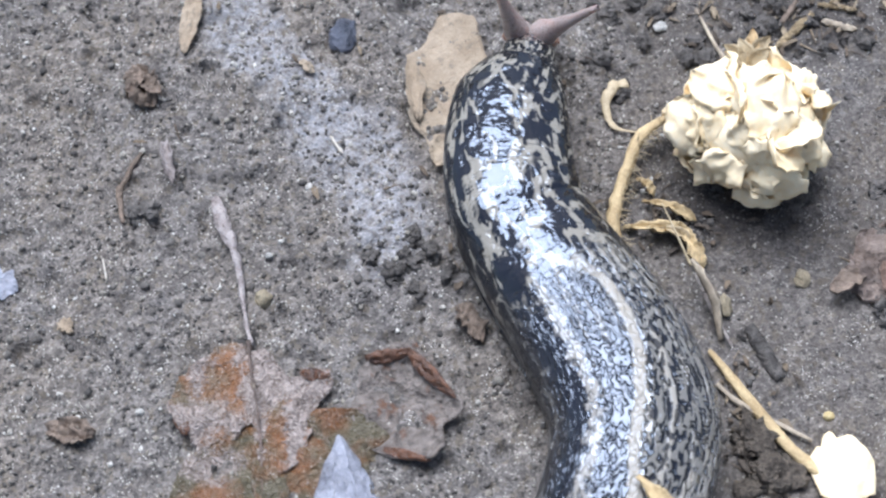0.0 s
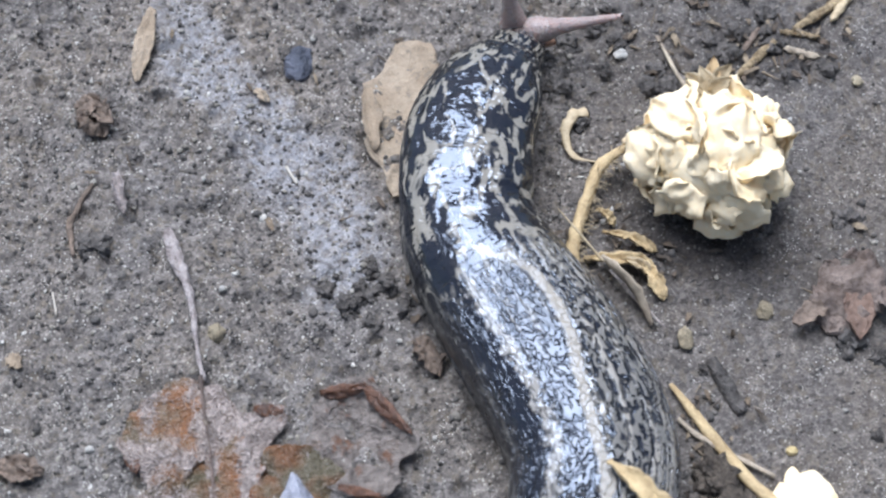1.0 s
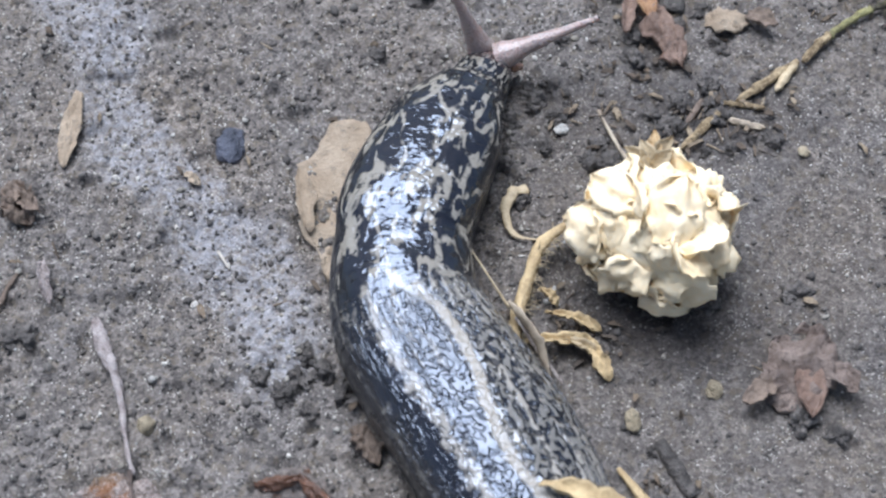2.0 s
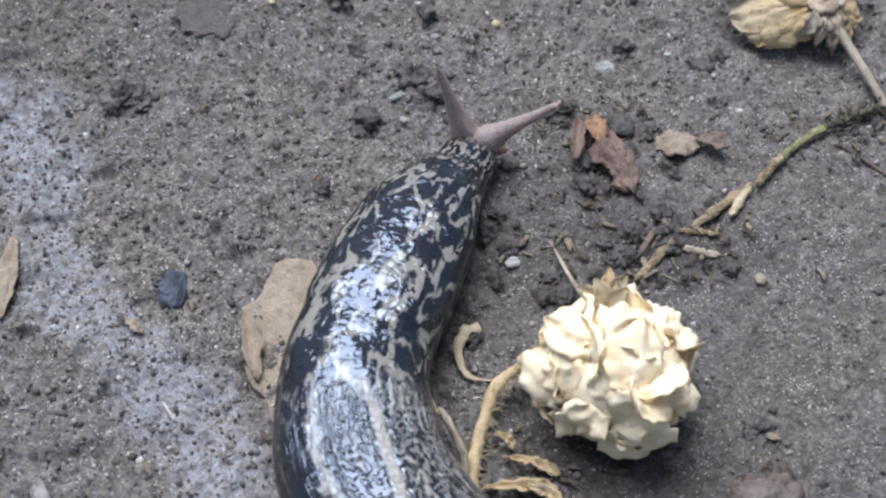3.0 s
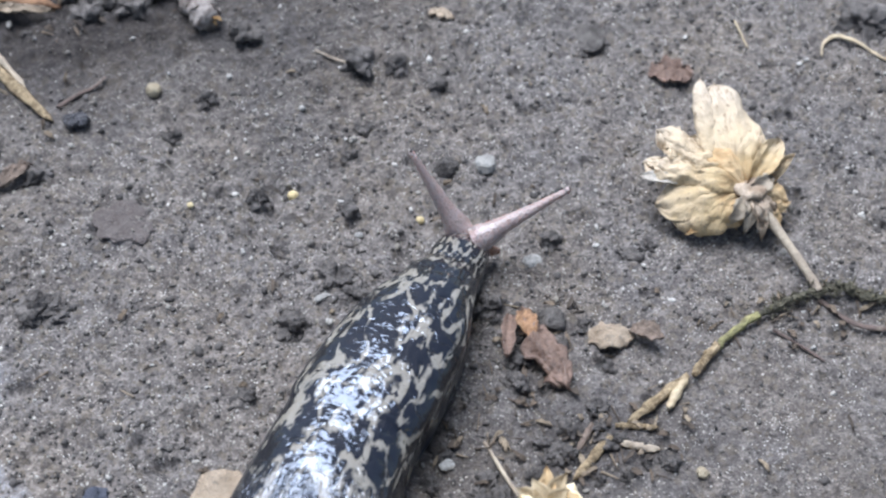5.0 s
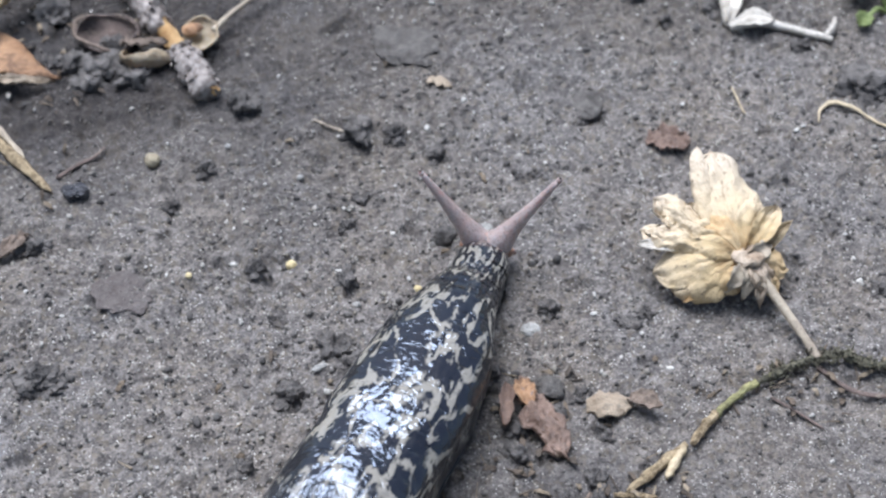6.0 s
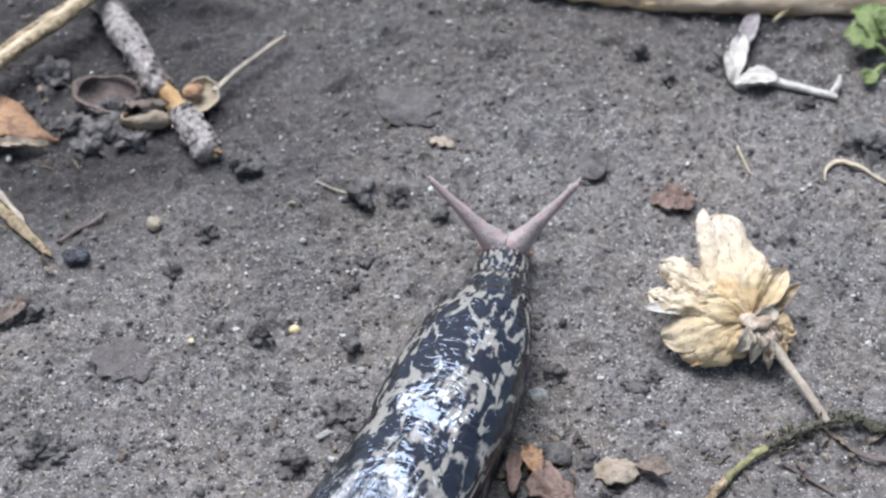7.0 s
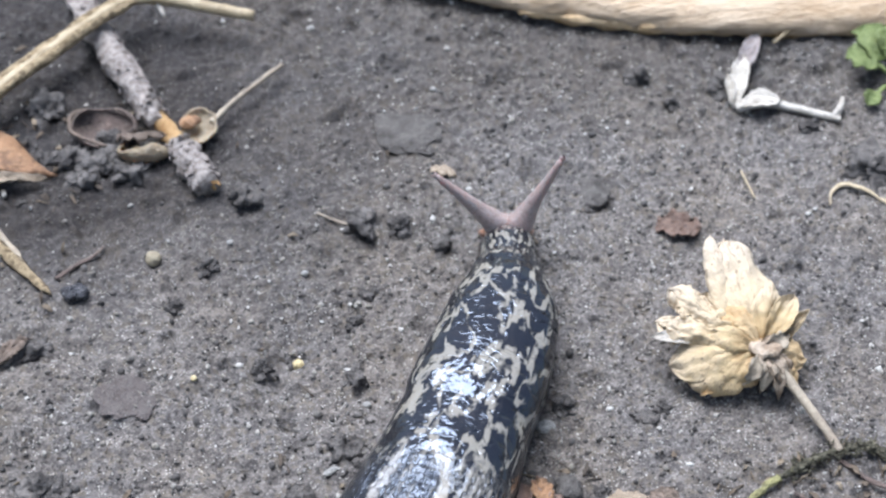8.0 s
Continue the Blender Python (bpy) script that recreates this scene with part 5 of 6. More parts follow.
straw("golden straw lying beside the slug", [(33.0, -41.0), (34.6, -43.6), (36.8, -47.0), (41.9, -54.7), (48.9, -61.2), (56, -68)], [0.3, 0.55, 0.75, 0.85, 0.9, 0.8], GOLD, 1, 0.9)
straw("thin dark straw crossing soil", [(33.5, -45.6), (36.5, -48.5), (44.5, -53.6)], [0.3, 0.4, 0.25], GREYSTRAW, 2, 0.7)
straw("pale straw scraps beside the slug", [(36.5, -50.0), (38.6, -55.0), (39.0, -60.0)], [0.5, 0.8, 0.5], GREYSTRAW, 3, 0.5)
def scrap(label, base, tip, width, m, seed, lift=0.8):
    """A split, frayed bit of dry stem."""
    t = thing("straw", label, "straw", group=STRAWS)
    bm = bmesh.new()
    blade(bm, on(*base, lift), on(*tip, lift * 0.8), width, (0, 0, 1), 0.15, -0.35 * width, 0.1, 0.22, 0.25, 0.45, 0.35, seed, 7, 14, 0.3, 0.65, 0.12)
    part("stem", bm, m, t)


scrap("short pale broken straw", (63.6, 16.2), (54.4, 10.2), 1.4, STALK, 4)
scrap("short pale broken straw", (63.2, 15.8), (59.8, 11.2), 1.3, STRAW, 5, 1.0)
scrap("short tan straw scrap", (52.8, 10.1), (58.2, 9.3), 0.8, STALK, 6, 0.6)
scrap("short tan straw scrap", (53.0, 7.5), (57.8, 6.0), 1.1, GREYSTRAW, 7, 0.6)
scrap("grey-brown dry stem among soil crumbs", (51.8, 8.5), (46.0, 3.2), 1.2, STALK, 8)
scrap("grey-brown dry stem among soil crumbs", (50.0, 10.8), (47.2, 6.9), 0.9, GREYLEAF, 9)
scrap("split pale straw half sunk in soil", (-26.4, 87.4), (-15.4, 70.6), 1.6, STALK, 10, 0.9)
scrap("thin split of straw beside a longer one", (-24.6, 87.8), (-19.2, 78.2), 1.0, GREYSTRAW, 56, 0.7)
straw("thin curled straw on soil", [(96.2, 68.4), (97.2, 70.8), (99.4, 71.6), (102.0, 69.8), (106.0, 66.4), (112, 64)], [0.15, 0.25, 0.32, 0.36, 0.34, 0.3], STRAW, 11, 0.6, 0.5)
straw("thin curled sliver of straw", [(-39.6, -9.6), (-41.6, -12.6), (-42.4, -15.6), (-41.7, -19.8)], [0.2, 0.4, 0.45, 0.2], GREYLEAF, 12, 0.5, 0.6)
straw("thin pale fibre on soil", [(22.8, 79.6), (26.5, 77.2), (29.8, 75.6)], [0.18, 0.22, 0.15], GREYSTRAW, 13, 0.3)
straw("thin pale fibre on soil", [(-44.0, -25.2), (-43.4, -28.2)], [0.15, 0.15], SHOOT, 14, 0.4)
straw("thin pale fibre on soil", [(-14.5, -7.2), (-13.0, -10.2)], [0.2, 0.2], SHOOT, 15, 0.5)
straw("thin pale fibre on soil", [(85.5, 77.6), (86.0, 72.0)], [0.15, 0.15], STRAW, 16, 0.3)
straw("tiny dark twig on soil", [(-14.6, 73.6), (-11.4, 76.2), (-9.6, 76.6), (-7.6, 78.0)], [0.35, 0.4, 0.3, 0.2], HUSKIN, 17, 0.5, name="twig")
straw("small dark twig pressed in soil", [(38.4, -37.6), (40.0, -41.4), (41.6, -45.0)], [0.7, 1.1, 0.8], CLOD, 18, 0.4, name="twig")
straw("dark root thread on soil", [(84.0, 26.0), (87.0, 22.4), (90.0, 20.4), (95, 19.4)], [0.35, 0.4, 0.4, 0.3], HUSKIN, 19, 0.5, name="root")
straw("dark root thread on soil", [(76.5, 21.8), (79.5, 19.2), (82.0, 16.2)], [0.25, 0.25, 0.15], HUSKIN, 20, 0.3, name="root")


def mossy_twig():
    t = thing("mossy_twig", "thin bent twig with moss and a green tip", "twig")
    bm = bmesh.new()
    rod(bm, [on(104, 19.5, 0.9), on(97, 22.8, 1.0), on(92, 24.2, 1.2), on(88.2, 26.6, 1.3), on(84.5, 27.0, 1.3), on(79.4, 25.4, 1.3), on(74.6, 23.7, 1.3)], [0.6, 0.75, 0.55, 0.7, 0.62, 0.48, 0.45], 10, 0.9, 3)
    part("bark", bm, MOSS, t)
    bm = bmesh.new()
    rod(bm, [on(75.0, 23.9, 1.0), on(71.5, 22.2, 1.1), on(68.4, 20.0, 1.0)], [0.5, 0.55, 0.48], 9, 0.5, 4)
    part("green_stretch", bm, GREENTWIG, t, "yellow-green mossy stretch")
    bm = bmesh.new()
    rod(bm, [on(68.6, 20.1, 1.0), on(66.1, 18.0, 0.9), on(64.3, 15.9, 0.8)], [0.65, 0.6, 0.45], 9, 0.4, 5)
    part("broken_end", bm, STALK, t, "brown broken end")
    rng = random.Random(3)
    bm = bmesh.new()
    for k in range(230):
        x, y = rng.uniform(76, 100), 0
        y = float(np.interp(x, [74.6, 79.4, 84.5, 88.2, 92, 97, 104], [23.7, 25.4, 27.0, 26.6, 24.2, 22.8, 19.5])) + rng.uniform(-1.4, 1.4)
        p = Vector(on(x, y, rng.uniform(0.8, 2.2)))
        w = Vector((rng.uniform(-1, 1), rng.uniform(-1, 1), rng.uniform(0.2, 1))).normalized()
        rod(bm, [p, p + w * rng.uniform(0.4, 1.1)], [0.16, 0.05], 4)
    tagged(part("moss", bm, MOSS, t, "tufts of moss"), kind="stuff")


mossy_twig()


def bark_twig():
    t = thing("bark_twig", "broken twig with flaking grey bark and bare wood", "twig")
    upper = [Vector(on(*p)) for p in ((-8.5, 130, 3.0), (-6.0, 122, 3.0), (-2.6, 112.6, 3.0), (0.6, 103.4, 2.6), (1.9, 99.0, 2.3))]
    lower = [Vector(on(*p)) for p in ((4.6, 95.0, 2.0), (5.9, 90.8, 2.1), (8.0, 85.4, 2.0))]
    bm = bmesh.new()
    rod(bm, upper, [2.1, 2.1, 2.2, 1.9, 1.3], 14, 0.3, 6)
    part("bark", bm, BARK, t)
    bm = bmesh.new()
    rod(bm, [on(1.0, 102.5, 2.4), on(3.2, 98.0, 2.2), on(4.8, 94.4, 2.1), on(7.6, 87.0, 2.0)], [1.2, 1.35, 1.4, 1.2], 10, 0.2, 7)
    part("bare_wood", bm, WOOD, t, "bare orange wood")
    bm = bmesh.new()
    rod(bm, lower, [1.75, 2.2, 1.9], 14, 0.35, 8)
    part("bark", bm, BARK, t)
    rng = random.Random(17)
    bm = bmesh.new()
    for k in range(9):
        p = Vector(on(8.2 + rng.uniform(-0.7, 1.0), 86.4 + rng.uniform(-0.9, 0.9), 2.4 + rng.uniform(-0.4, 0.5)))
        rod(bm, [p, p + Vector((rng.uniform(0.1, 0.7), rng.uniform(-1.6, -0.6), rng.uniform(-0.3, 0.5)))], [0.35, 0.12], 5, 0.3, k)
    part("wood_end", bm, WOOD, t, "splintered orange wood end")
    for line, count, size in ((upper, 80, 2.05), (lower, 60, 2.05)):
        for k in range(count):
            u = rng.uniform(0.02, 0.98) * (len(line) - 1)
            a, b = line[int(u)], line[int(u) + 1]
            run = (b - a).normalized()
            a = rng.uniform(-1.7, 1.7)
            out = (Vector((0, 0, 1)) * math.cos(a) + run.cross((0, 0, 1)).normalized() * math.sin(a)).normalized()
            p = line[int(u)].lerp(b, u % 1) + out * (size - 0.15)
            turn = (run + out.cross(run) * rng.uniform(-0.9, 0.9)).normalized()
            bm = bmesh.new()
            l = rng.uniform(0.5, 1.2)
            blade(bm, p - turn * l * 0.5, p + turn * l * 0.5 + out * rng.uniform(0.0, 0.5), rng.uniform(0.4, 1.0), out, 0.1, -0.1, 0.3, 0.5, 0.12, 0.5, 0.4, k + 71, 5, 6, 0.16, 0.6)
            part("bark_flake", bm, BARK, t)


bark_twig()


def seed_cups():
    t = thing("seed_husk", "open grey-brown cupped seed husk on dark soil", "seed husk")
    bm = bmesh.new()
    bowl(bm, on(-5.9, 99.6, 2.6), (-0.1, -0.15, 1), (1, -0.28, 0), 5.0, 3.5, 2.4, 0.3, 0.25, 81)
    part("husk_half", bm, HUSKIN, t, "dark hollow half of the husk")
    bm = bmesh.new()
    pts = []
    for k in range(11):
        a = 0.6 + k * 0.42
        pts.append(Vector(on(-5.9, 99.6, 2.5 + 0.4 * math.sin(k * 1.7))) + Vector((math.cos(a) * 5.1, math.sin(a) * 3.6 - math.cos(a) * 1.4, 0)))
    rod(bm, pts, [0.2, 0.35, 0.3, 0.4, 0.3, 0.35, 0.42, 0.3, 0.35, 0.3, 0.2], 7, 0.5, 9)
    part("husk_rim", bm, GREYLEAF, t, "curled rim of the husk")
    bm = bmesh.new()
    bowl(bm, on(-0.5, 94.4, 2.0), (0.1, 0.75, 0.75), (1, 0.28, 0), 4.1, 2.4, 1.9, 0.3, 0.25, 85)
    part("husk_half", bm, CUPSHELL, t, "smaller tan half of the husk")
    bm = bmesh.new()
    blade(bm, on(-4.2, 96.4, 3.0), on(2.6, 95.2, 3.4), 1.8, (0, 0.3, 1), 0.4, -0.5, 0.2, 0.4, 0.5, 0.5, 0.5, 87, 9, 14, 0.3, 0.5)
    part("fold", bm, GREYLEAF, t)
    t = thing("seed_cup", "small tan seed cup on a long thin stalk", "seed cup")
    bm = bmesh.new()
    bowl(bm, on(7.8, 97.9, 2.2), (-0.25, -0.1, 1), (1, 0.2, 0), 2.9, 3.3, 1.6, 0.28, 0.14, 91, 1.0)
    part("cup", bm, CUPSHELL, t)
    bm = bmesh.new()
    stone(bm, (1.5, 1.2, 0.7), 6, 0.4, 3, tuple(Vector(on(6.7, 98.7, 2.2))))
    part("seed_rest", bm, ORANGELEAF, t, "orange withered seed rest")
    bm = bmesh.new()
    rod(bm, [on(9.8, 98.4, 2.2), on(13.0, 101.2, 2.6), on(17.0, 104.8, 2.9), on(21.6, 109.4, 2.6)], [0.5, 0.42, 0.4, 0.42], 7, 0.4, 10)
    part("stalk", bm, GREYSTRAW, t, "long thin stalk")


seed_cups()


def thick_stalk():
    t = thing("dry_stalk", "thick ribbed straw-coloured stalk bent at a joint", "plant stalk")
    for k, dy in enumerate((-1.15, 0.1, 1.25)):
        bm = bmesh.new()
        rod(bm, [(-42, 90 + dy, 5.0), (-22.1, 106.5 + dy, 6.0), (-11.7, 114.9 + dy, 6.4), (-2.7, 121.6 + dy * 0.8, 6.6), (3.2, 124.4 + dy * 0.5, 6.4)], [0.74, 0.8, 0.84, 0.7, 0.55], 8, 0.4, k + 11)
        part("rib", bm, STALK if k != 1 else STRAW, t, "long dry rib")
    bm = bmesh.new()
    rod(bm, [(0.5, 123.6, 6.4), (5.5, 122.6, 6.2), (11, 120.6, 5.6), (18.5, 118.0, 4.8)], [1.2, 1.0, 0.95, 0.85], 9, 0.12, 15)
    part("side_stem", bm, STRAW, t, "smooth pale side stem")
    bm = bmesh.new()
    rod(bm, [(4.2, 122.4, 5.8), (4.6, 121.2, 5.2), (4.9, 120.4, 4.6)], [0.4, 0.4, 0.3], 7, 0.1, 16)
    part("side_stem", bm, SHOOT, t)


thick_stalk()


def fallen_log():
    t = thing("log", "pale stripped log with frayed bark at its underside", "log")
    bm = bmesh.new()
    line = [(40, 131, 2.0), (56, 125.8, 2.1), (70, 120.6, 2.2), (86, 115.2, 2.3), (104, 111.4, 2.3), (122, 109.8, 2.4), (150, 108, 2.4)]
    rod(bm, line, [4.5, 7.6, 8.6, 9.0, 9.2, 9.4, 9.4], 28, 0.10, 21, 0.42)
    part("wood", bm, LOGWOOD, t)
    for k, (x0, x1, dz, m) in enumerate(((60, 92, 0.6, LOGRIM), (84, 118, 0.9, LOGRIM), (102, 140, 1.0, LOGRIM), (66, 104, 2.2, LOGRIM))):
        pts = []
        for i in range(5):
            x = x0 + (x1 - x0) * i / 4
            y = float(np.interp(x, [p[0] for p in line], [p[1] for p in line]))
            pts.append((x, y - 8.6 + 0.5 * dz * (k % 2), 0.6 + 0.9 * dz))
        bm = bmesh.new()
        rod(bm, pts, [0.5, 1.1, 1.2, 1.1, 0.5], 7, 0.4, k + 23)
        part("bark_strip", bm, m, t, "frayed strip of inner bark")
    bm = bmesh.new()
    rod(bm, [(97.5, 101.5, 1.4), (103, 104.6, 2.8), (108, 107.6, 4.6)], [0.25, 0.4, 0.4], 6, 0.2, 31)
    part("splinter", bm, STRAW, t)


fallen_log()


def white_shoot():
    t = thing("sprouting_seed", "bleached seedling with an open husk lying on soil", "seedling")
    bm = bmesh.new()
    rod(bm, [on(88.4, 90.2, 0.9), on(92.5, 90.0, 1.2), on(96.5, 88.4, 1.0), on(101.6, 85.4, 0.9), on(103.0, 84.6, 0.8)], [0.7, 0.95, 0.6, 0.62, 0.45], 9, 0.15, 3)
    part("stem", bm, SHOOT, t)
    bm = bmesh.new()
    rod(bm, [on(102.0, 85.2, 0.9), on(103.6, 86.6, 1.6), on(104.2, 88.0, 2.0)], [0.5, 0.5, 0.3], 8, 0.2, 5)
    part("root_tip", bm, SHOOT, t)
    for k, (b, e, w, m) in enumerate((((88.2, 90.6), (92.0, 99.8), 2.9, SHOOT), ((90.6, 96.0), (95.4, 103.6), 2.8, PALESTALK), ((89.0, 90.4), (95.0, 89.2), 3.4, SHOOT), ((87.8, 90.8), (88.4, 96.0), 1.5, SHOOT))):
        bm = bmesh.new()
        blade(bm, on(*b, 0.9), on(*e, 1.6), w, (0, 0, 1), 0.5, 0.9, 0.3, 0.12, 0.25, 0.5, 0.6, k + 101, 9, 13, 0.3, 0.3)
        part("husk", bm, m, t)


white_shoot()


def green_weed():
    t = thing("weed", "small bright green weed with scalloped leaves by the log", "plant")
    for k, (b, e, w) in enumerate((((111.0, 92.0, 3.0), (107.2, 95.4, 4.4), 5.2), ((112.0, 93.0, 3.4), (110.6, 99.0, 5.4), 5.6), ((113.5, 92.5, 3.4), (116.5, 98.0, 5.0), 6.0), ((114.0, 91.0, 3.0), (118.5, 92.0, 4.2), 5.6), ((109.6, 88.0, 1.6), (107.6, 86.0, 1.4), 2.6), ((112.6, 94.0, 4.0), (114.0, 97.0, 6.4), 4.2))):
        bm = bmesh.new()
        blade(bm, b, e, w, (0, -0.2, 1), 0.4, 0.5, -0.3, 0.22, 0.35, 0.6, 0.38, k + 111, 11, 13, 0.25, 0.35, 0.16)
        part("leaf", bm, GREEN, t)
    for k, (b, m_, e) in enumerate((((113.6, 89.5, -0.5), (112.6, 91.0, 2.0), (111.0, 92.2, 3.2)), ((113.6, 89.5, -0.5), (113.8, 91.5, 2.2), (113.6, 93.2, 3.6)), ((113.4, 89.8, -0.5), (111.4, 89.2, 1.4), (109.4, 87.6, 1.6)))):
        bm = bmesh.new()
        rod(bm, [b, m_, e], [0.5, 0.45, 0.35], 7)
        part("stem", bm, GREEN, t, "pale green stem")


green_weed()


# debris that sticks to the slug's side and is dragged along
def dragged_husk():
    t = thing("seed_husk", "dry split husk stuck to the slug's wet side", "seed husk")
    bm = bmesh.new()
    blade(bm, (0, 5.0, 4.4), (0.8, -5.0, 0.6), 2.6, (1, 0, 0.3), 0.7, 0.9, 0.3, 0.2, 0.3, 0.4, 0.8, 3, 7, 13, 0.25, 0.35)
    part("husk", bm, GREYSTRAW, t)
    bm = bmesh.new()
    rod(bm, [(0.3, 3.0, 3.6), (1.2, -1.0, 1.8), (2.2, -6.4, 0.8)], [0.3, 0.35, 0.15], 6, 0.15, 2)
    part("awn", bm, BARK, t, "thin dark awn")
    bm = bmesh.new()
    rod(bm, [(-0.2, 4.0, 4.6), (-1.0, 8.0, 6.4), (-1.8, 12.0, 8.0)], [0.22, 0.16, 0.06], 6, 0.1, 3)
    part("awn", bm, STRAW, t, "thin pale awn")
    return t


def dragged_petal():
    t = thing("petal", "golden dry petal sticking to the slug's back", "petal")
    bm = bmesh.new()
    blade(bm, (1.0, 0.0, 13.4), (11.0, -8.0, 10.0), 2.9, (0.35, 0.1, 1), 0.9, 1.1, 0.7, 0.2, 0.5, 0.5, 0.9, 47, 11, 18, 0.25, 0.2)
    part("blade", bm, GOLD, t)
    return t


HUSK = dragged_husk()
GOLD_PETAL = dragged_petal()
HUSK_ROWS = [(0.0, 32.3, -35.0, 13), (0.5, 30.4, -31.8, 22), (1.2, 26.8, -28.2, 32), (2.3, 22.2, -22.8, 16), (2.5, 21.6, -21.7, 14), (3.0, 19.8, -18.9, 9), (4.0, 19.6, -11.0, -3), (5.0, 21.5, -3.5, -16), (6.5, 27.0, 7.0, -28), (8.0, 34.0, 17.5, -34)]

# ---- stones and clods ----
def pebble(label, x, y, size, m, seed, sink=0.3, rough=0.3, blocky=0.0, turn=0, name="pebble", group="", cuts=3):
    t = thing(name, label, "clod" if name == "soil_clod" else "stone" if name != "seed" else "seed", (x, y, gz(x, y) + size[2] * (1 - 2 * sink)), group, turn)
    bm = bmesh.new()
    stone(bm, size, seed, rough, cuts, (0, 0, 0), blocky)
    part("body", bm, m, t, "", blocky == 0)
    return t


pebble("small blue-grey pebble on soil", -12.7, 8.9, (2.0, 2.6, 1.3), BLUESTONE, 1, 0.3, 0.3, 0.3)
pebble("flat grey slate chip set in soil", 38.4, 94.0, (5.4, 4.4, 0.6), SLATE, 2, 0.47, 0.35, 0.5, -15, "slate_chip")
pebble("flat round grey slate chip in soil", 63.6, 78.4, (2.3, 3.6, 0.5), SLATE, 3, 0.49, 0.1, 0.0, -12, "slate_chip")
pebble("flat reddish-grey slate chip in soil", -6.6, 51.6, (3.5, 3.7, 0.55), REDSLATE, 14, 0.42, 0.5, 0.4, 20, "slate_chip")
pebble("pale quartz pebble on soil", 43.9, 55.0, (1.5, 1.5, 1.1), PALESTONE, 5, 0.25, 0.3, 0.3)
pebble("dark rounded clod beside a pebble", 38.4, 55.6, (1.7, 1.6, 1.3), CLOD, 6, 0.25, 0.35, name="soil_clod")
pebble("tan rounded pebble on soil", -1.0, 74.6, (1.1, 1.2, 0.9), TANSTONE, 7, 0.25, 0.2)
pebble("glossy black pebble on soil", -12.2, 70.2, (1.7, 1.4, 1.2), BLACK, 8, 0.25, 0.35, 0.2)
pebble("small yellow seed on soil", 16.7, 54.2, (0.8, 0.75, 0.7), YELLOW, 9, 0.2, 0.15, name="seed")
pebble("tiny yellow seed on soil", 2.6, 52.7, (0.45, 0.45, 0.4), YELLOW, 10, 0.2, 0.15, name="seed")
pebble("tiny yellow seed on soil", 33.5, 47.2, (0.6, 0.6, 0.5), YELLOW, 11, 0.2, 0.15, name="seed")
pebble("tiny orange seed on soil", 46.9, -50.4, (0.7, 0.6, 0.5), YELLOW, 12, 0.2, 0.2, name="seed")
pebble("white chalky chip on soil", 18.6, 35.8, (1.2, 0.5, 0.4), PALESTONE, 13, 0.2, 0.25, 0.3, 20)
pebble("pale stone chip on soil", 31.0, 8.0, (0.95, 0.8, 0.4), PALESTONE, 14, 0.3, 0.35, 0.4, 30)
pebble("pale yellow-green crumb on soil", 46.0, -31.2, (1.1, 1.3, 0.6), TANSTONE, 15, 0.3, 0.3)
pebble("pale moss-green sprout bud on soil", 35.6, -34.6, (0.9, 1.6, 0.8), TANSTONE, 16, 0.3, 0.45)
pebble("white grain on soil", -22.5, -25.5, (0.5, 0.5, 0.45), PALESTONE, 17, 0.2, 0.2)
pebble("white grain on soil", -38.4, -46.6, (0.6, 0.5, 0.4), PALESTONE, 18, 0.2, 0.2)
pebble("tan crumb beside the leaf stalk", -23.2, -31.6, (1.2, 1.2, 0.9), TANSTONE, 19, 0.3, 0.4)
pebble("pale tan grain on soil", 62.3, 2.0, (0.8, 0.8, 0.6), TANSTONE, 20, 0.25, 0.3)
pebble("white grain on soil", 9.9, 76.0, (0.45, 0.4, 0.35), PALESTONE, 22, 0.2, 0.2)
pebble("white grain on soil", 19.6, 68.6, (0.55, 0.5, 0.4), PALESTONE, 23, 0.2, 0.2)
pebble("white grain on soil", 43.8, 102.0, (0.5, 0.45, 0.35), PALESTONE, 24, 0.2, 0.2)
pebble("white grain on soil", 24.8, 45.5, (0.6, 0.45, 0.35), PALESTONE, 25, 0.2, 0.2)
pebble("pale grey chip beside the crawling slug", 47.4, 38.0, (1.3, 1.0, 0.5), PALESTONE, 26, 0.3, 0.3, 0.3)

CLODS = "dark soil clods"
pebble("brown earthy lump beside the slug", 37.0, -52.6, (2.4, 3.0, 1.6), BROWNCLOD, 61, 0.35, 0.9, name="soil_clod", cuts=4)
pebble("brown earthy lump beside the slug", 38.8, -58.2, (3.0, 2.6, 1.8), BROWNCLOD, 62, 0.35, 0.9, name="soil_clod", cuts=4)
pebble("small dark blue-grey stone beside a leaf", 48.2, 28.2, (1.8, 1.9, 1.3), SLATE, 63, 0.3, 0.35)
clods_here = [(14.6, 32.3, 2.2), (23.2, 35.4, 1.8), (6.9, 21.4, 1.5), (61.8, 37.3, 2.0), (-18.1, 63.1, 2.1), (11.6, 53.3, 1.4), (20.7, 39.3, 1.9), (40.3, 31.4, 1.8), (-18.7, 39.3, 2.4),
              (-16.2, 38.6, 1.8), (39.7, 70.9, 1.5), (29.2, 76.2, 2.3), (34.0, 74.8, 1.6), (104.6, 74.4, 3.6), (108.6, 73.0, 3.0), (-5.4, 98.0, 2.6), (-7.6, 94.6, 2.8), (-9.5, 91.8, 2.4), (-2.4, 91.2, 2.4), (-11.4, 96.4, 2.6), (-14.6, 108, 3.0), (13.0, 84.6, 2.0)]
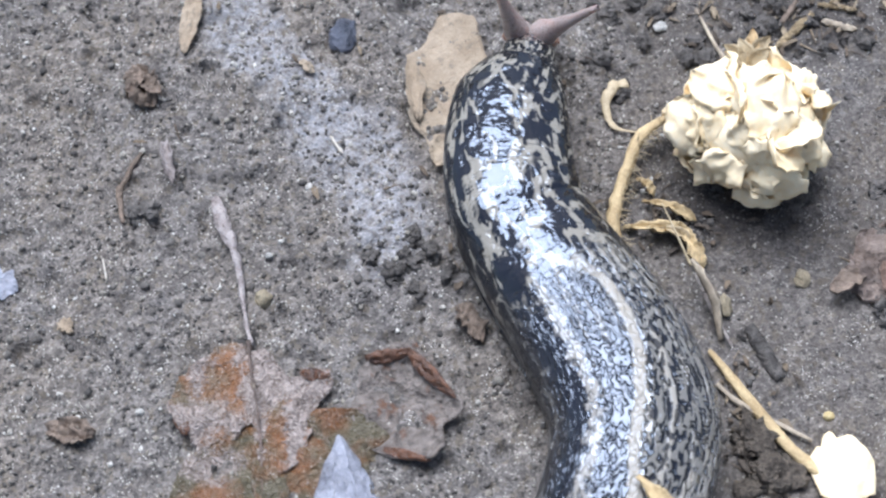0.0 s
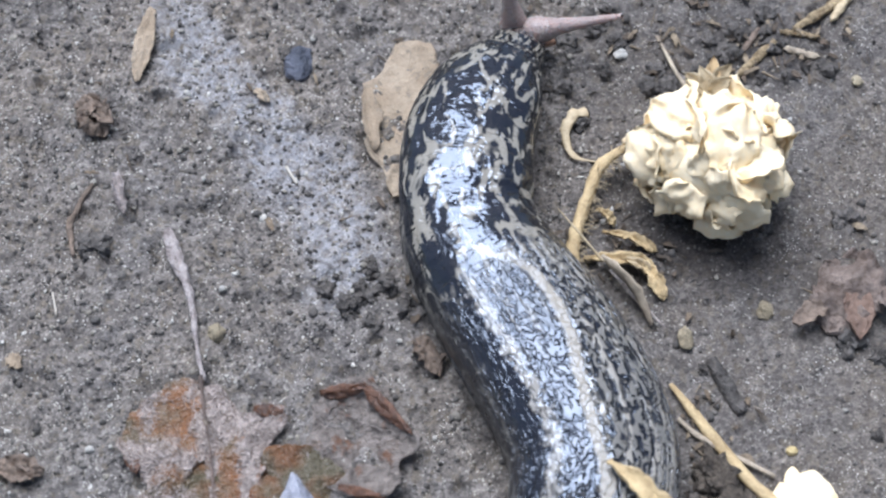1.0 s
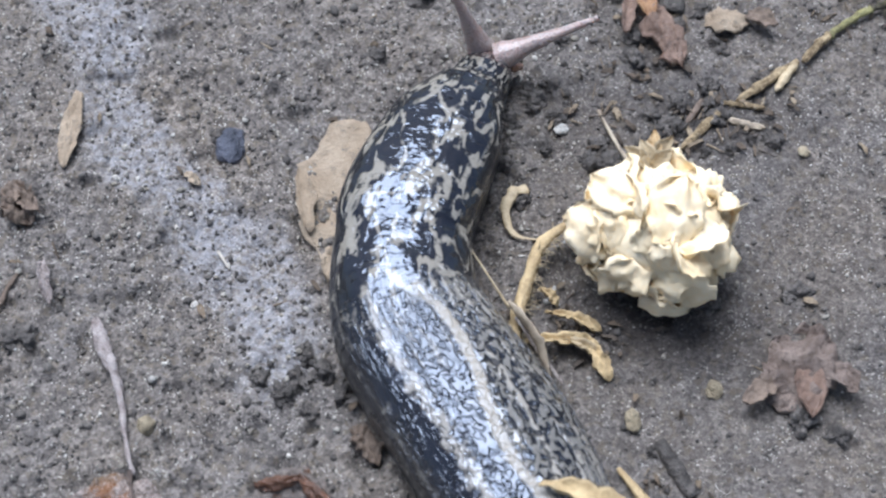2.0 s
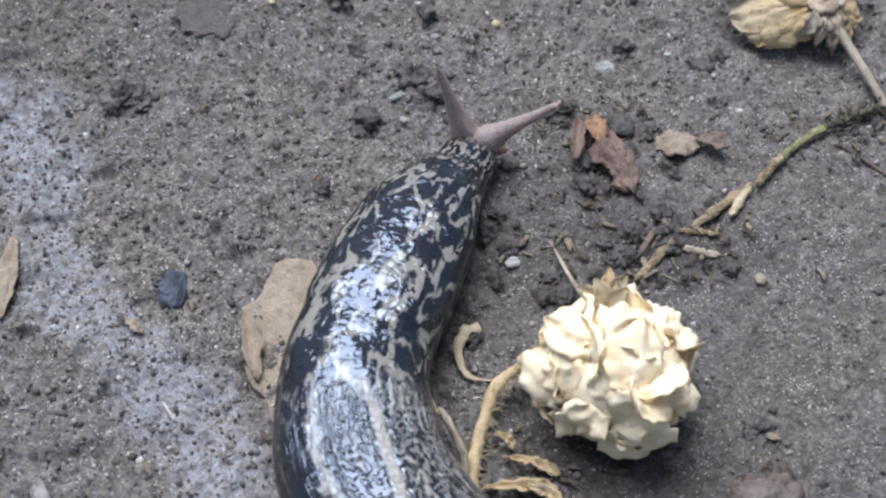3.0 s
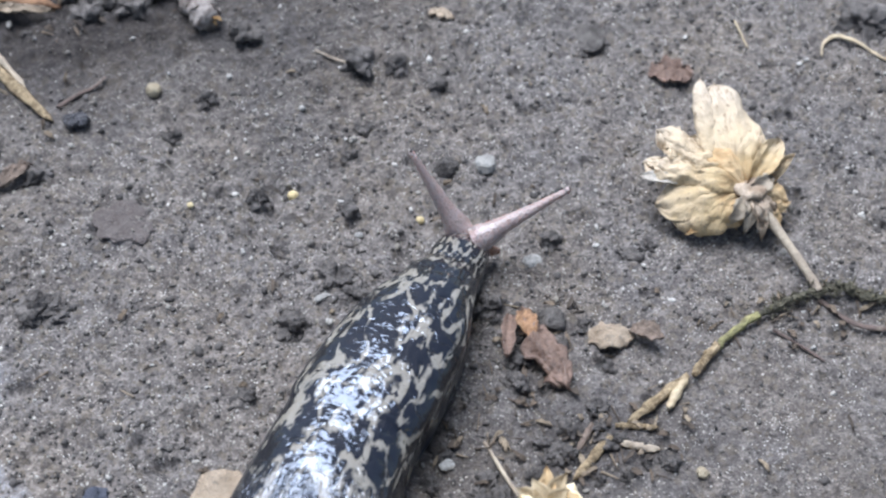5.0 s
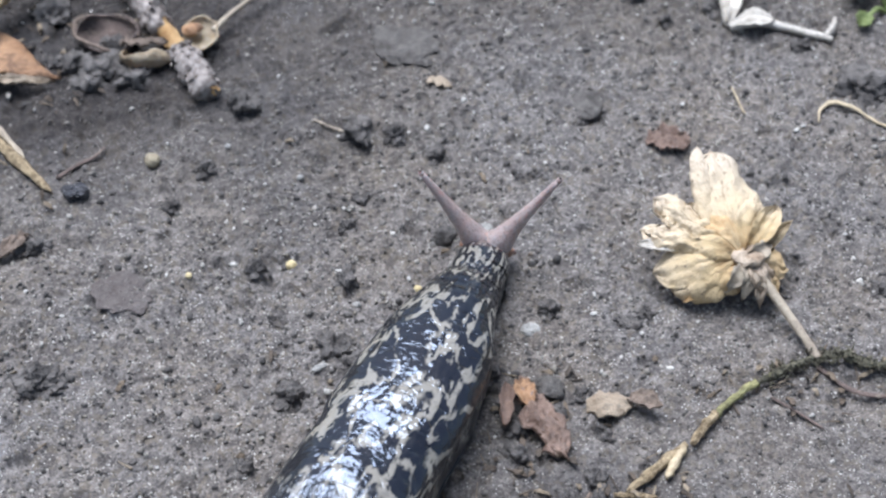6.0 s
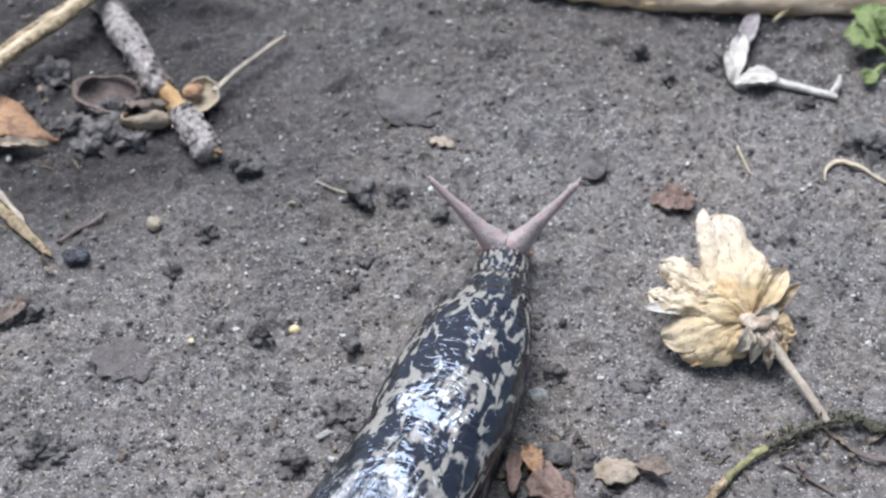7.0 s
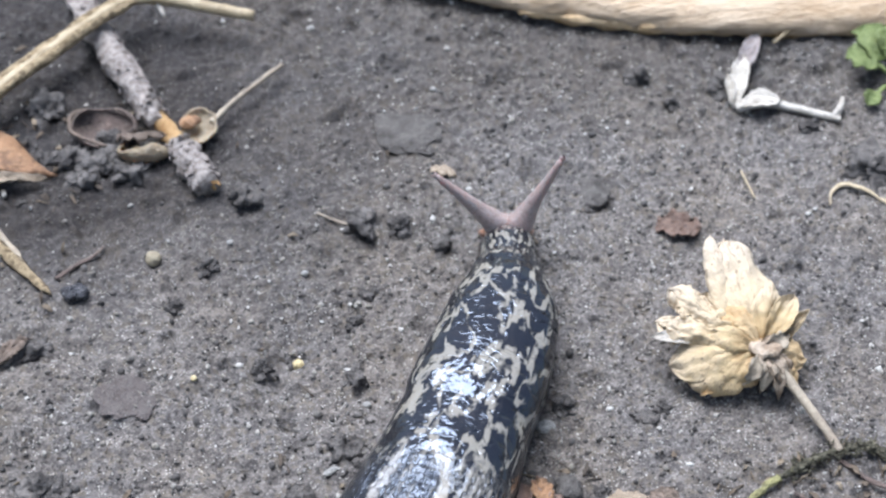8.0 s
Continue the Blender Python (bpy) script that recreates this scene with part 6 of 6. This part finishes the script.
clods_there = [(11.6, 85.4, 1.6), (28.2, 64.0, 1.4), (63.5, 38.6, 1.2), (-25.0, 67.0, 2.0), (88.0, 95.0, 2.0), (75.0, 99.0, 1.8), (46.0, 7.0, 1.7), (43.6, 9.4, 1.4), (51.0, 13.0, 1.6), (36.4, 2.0, 1.6), (58.0, 4.0, 1.5), (53.8, 21.0, 1.2), (-4.6, -27.0, 1.5), (-1.5, -25.5, 1.4), (-6.4, -28.6, 1.2), (0.4, -28.6, 1.4),
              (-9.2, -26.0, 1.2), (-3.4, -31.0, 1.2), (56.0, -35.6, 1.8), (58.2, -18.6, 1.6), (46.6, -19.4, 1.6), (60.0, -38.0, 1.3), (1.0, 66.0, 1.2), (6.4, 72.0, 1.4), (50.4, 40.6, 1.2), (22.0, 3.0, 1.7), (24.0, 10.0, 1.4), (27.5, 14.0, 1.6)]
crumbs = random.Random(31)
for cx, cy, sx, sy, n in ((50, 8, 6, 3.5, 16), (29, 8, 4, 7, 10), (56, 24, 4, 2.5, 5), (42, 26, 2, 5, 5), (34, -22, 6, 5, 7), (-2, -27, 6, 4, 6), (-6, 96, 8, 5, 8)):
    clods_there += [(crumbs.gauss(cx, sx), crumbs.gauss(cy, sy), crumbs.uniform(0.6, 1.5)) for k in range(n)]
clod_spots = clods_here + clods_there
rng = random.Random(8)
for k in range(24):
    x, y = rng.uniform(-58, 106), rng.uniform(-64, 112)
    clod_spots.append((x, y, rng.uniform(0.8, 1.7) * (1.15 if firmness(x, y) < 0.4 else 0.8)))
shapes = []
for k in range(5):
    o = pebble("dark crumbly clod of soil", 0, 0, (1.0, 0.9, 0.75), CLOD, 40 + k, 0.3, 0.95, name="soil_clod", group=CLODS, cuts=4)
    shapes.append(o)
for k, (x, y, r) in enumerate(clod_spots):
    o = shapes[k] if k < 5 else copy_thing(shapes[k % 5], Matrix())
    o.matrix_basis = Matrix.LocRotScale((x * MM, y * MM, (gz(x, y) + 0.0 * r) * MM), Euler((rng.uniform(-0.3, 0.3), rng.uniform(-0.3, 0.3), rng.uniform(0, 6.2))), (r, r, r))


def plant_litter():
    """Frayed bits of dead plants too small to tell apart."""
    rng = random.Random(21)
    bm = bmesh.new()
    zones = [(53, 8, 9, 5, 70), (38, -52, 4, 10, 60), (46, 24, 6, 8, 40), (29, -22, 5, 5, 40), (-8, 98, 14, 10, 60), (84, 24, 10, 4, 40), (38, 12, 6, 6, 30), (20, 20, 50, 60, 110)]
    for cx, cy, sx, sy, n in zones:
        for k in range(n):
            x, y = rng.gauss(cx, sx * 0.6), rng.gauss(cy, sy * 0.6)
            a, l = rng.uniform(0, 6.28), rng.uniform(0.6, 2.6)
            p, q = on(x, y, 0.25), on(x + math.cos(a) * l, y + math.sin(a) * l, rng.uniform(0.2, 0.9))
            if rng.random() < 0.55:
                blade(bm, p, q, rng.uniform(0.3, 0.9), (0, 0, 1), 0.2, 0.3, 0.2, 0.5, 0.3, 0.5, 0.6, k, 4, 5, 0.15, 0.4)
            else:
                rod(bm, [p, q], [rng.uniform(0.08, 0.2), 0.06], 5)
    tagged(mesh_object("plant_litter", bm, LITTER), "scattered brown and straw-coloured plant litter on soil", "plant litter", kind="stuff")


plant_litter()


# ---- what moves ----
def motions():
    for ob, mid in SLUG_PIECES:
        walk(ob, [(t, body_pose(t, mid)) for t in TIMES])
    for side, ob in FEELERS.items():
        walk(ob, [(t, feeler_pose(side, t)) for t in TIMES])
    walk(HUSK, [(t, pose(x * MM, y * MM, 0.0004, 0, 0, turn)) for t, x, y, turn in HUSK_ROWS])
    walk(GOLD_PETAL, [(t, body_pose(t, 77.2)) for t in TIMES])


motions()
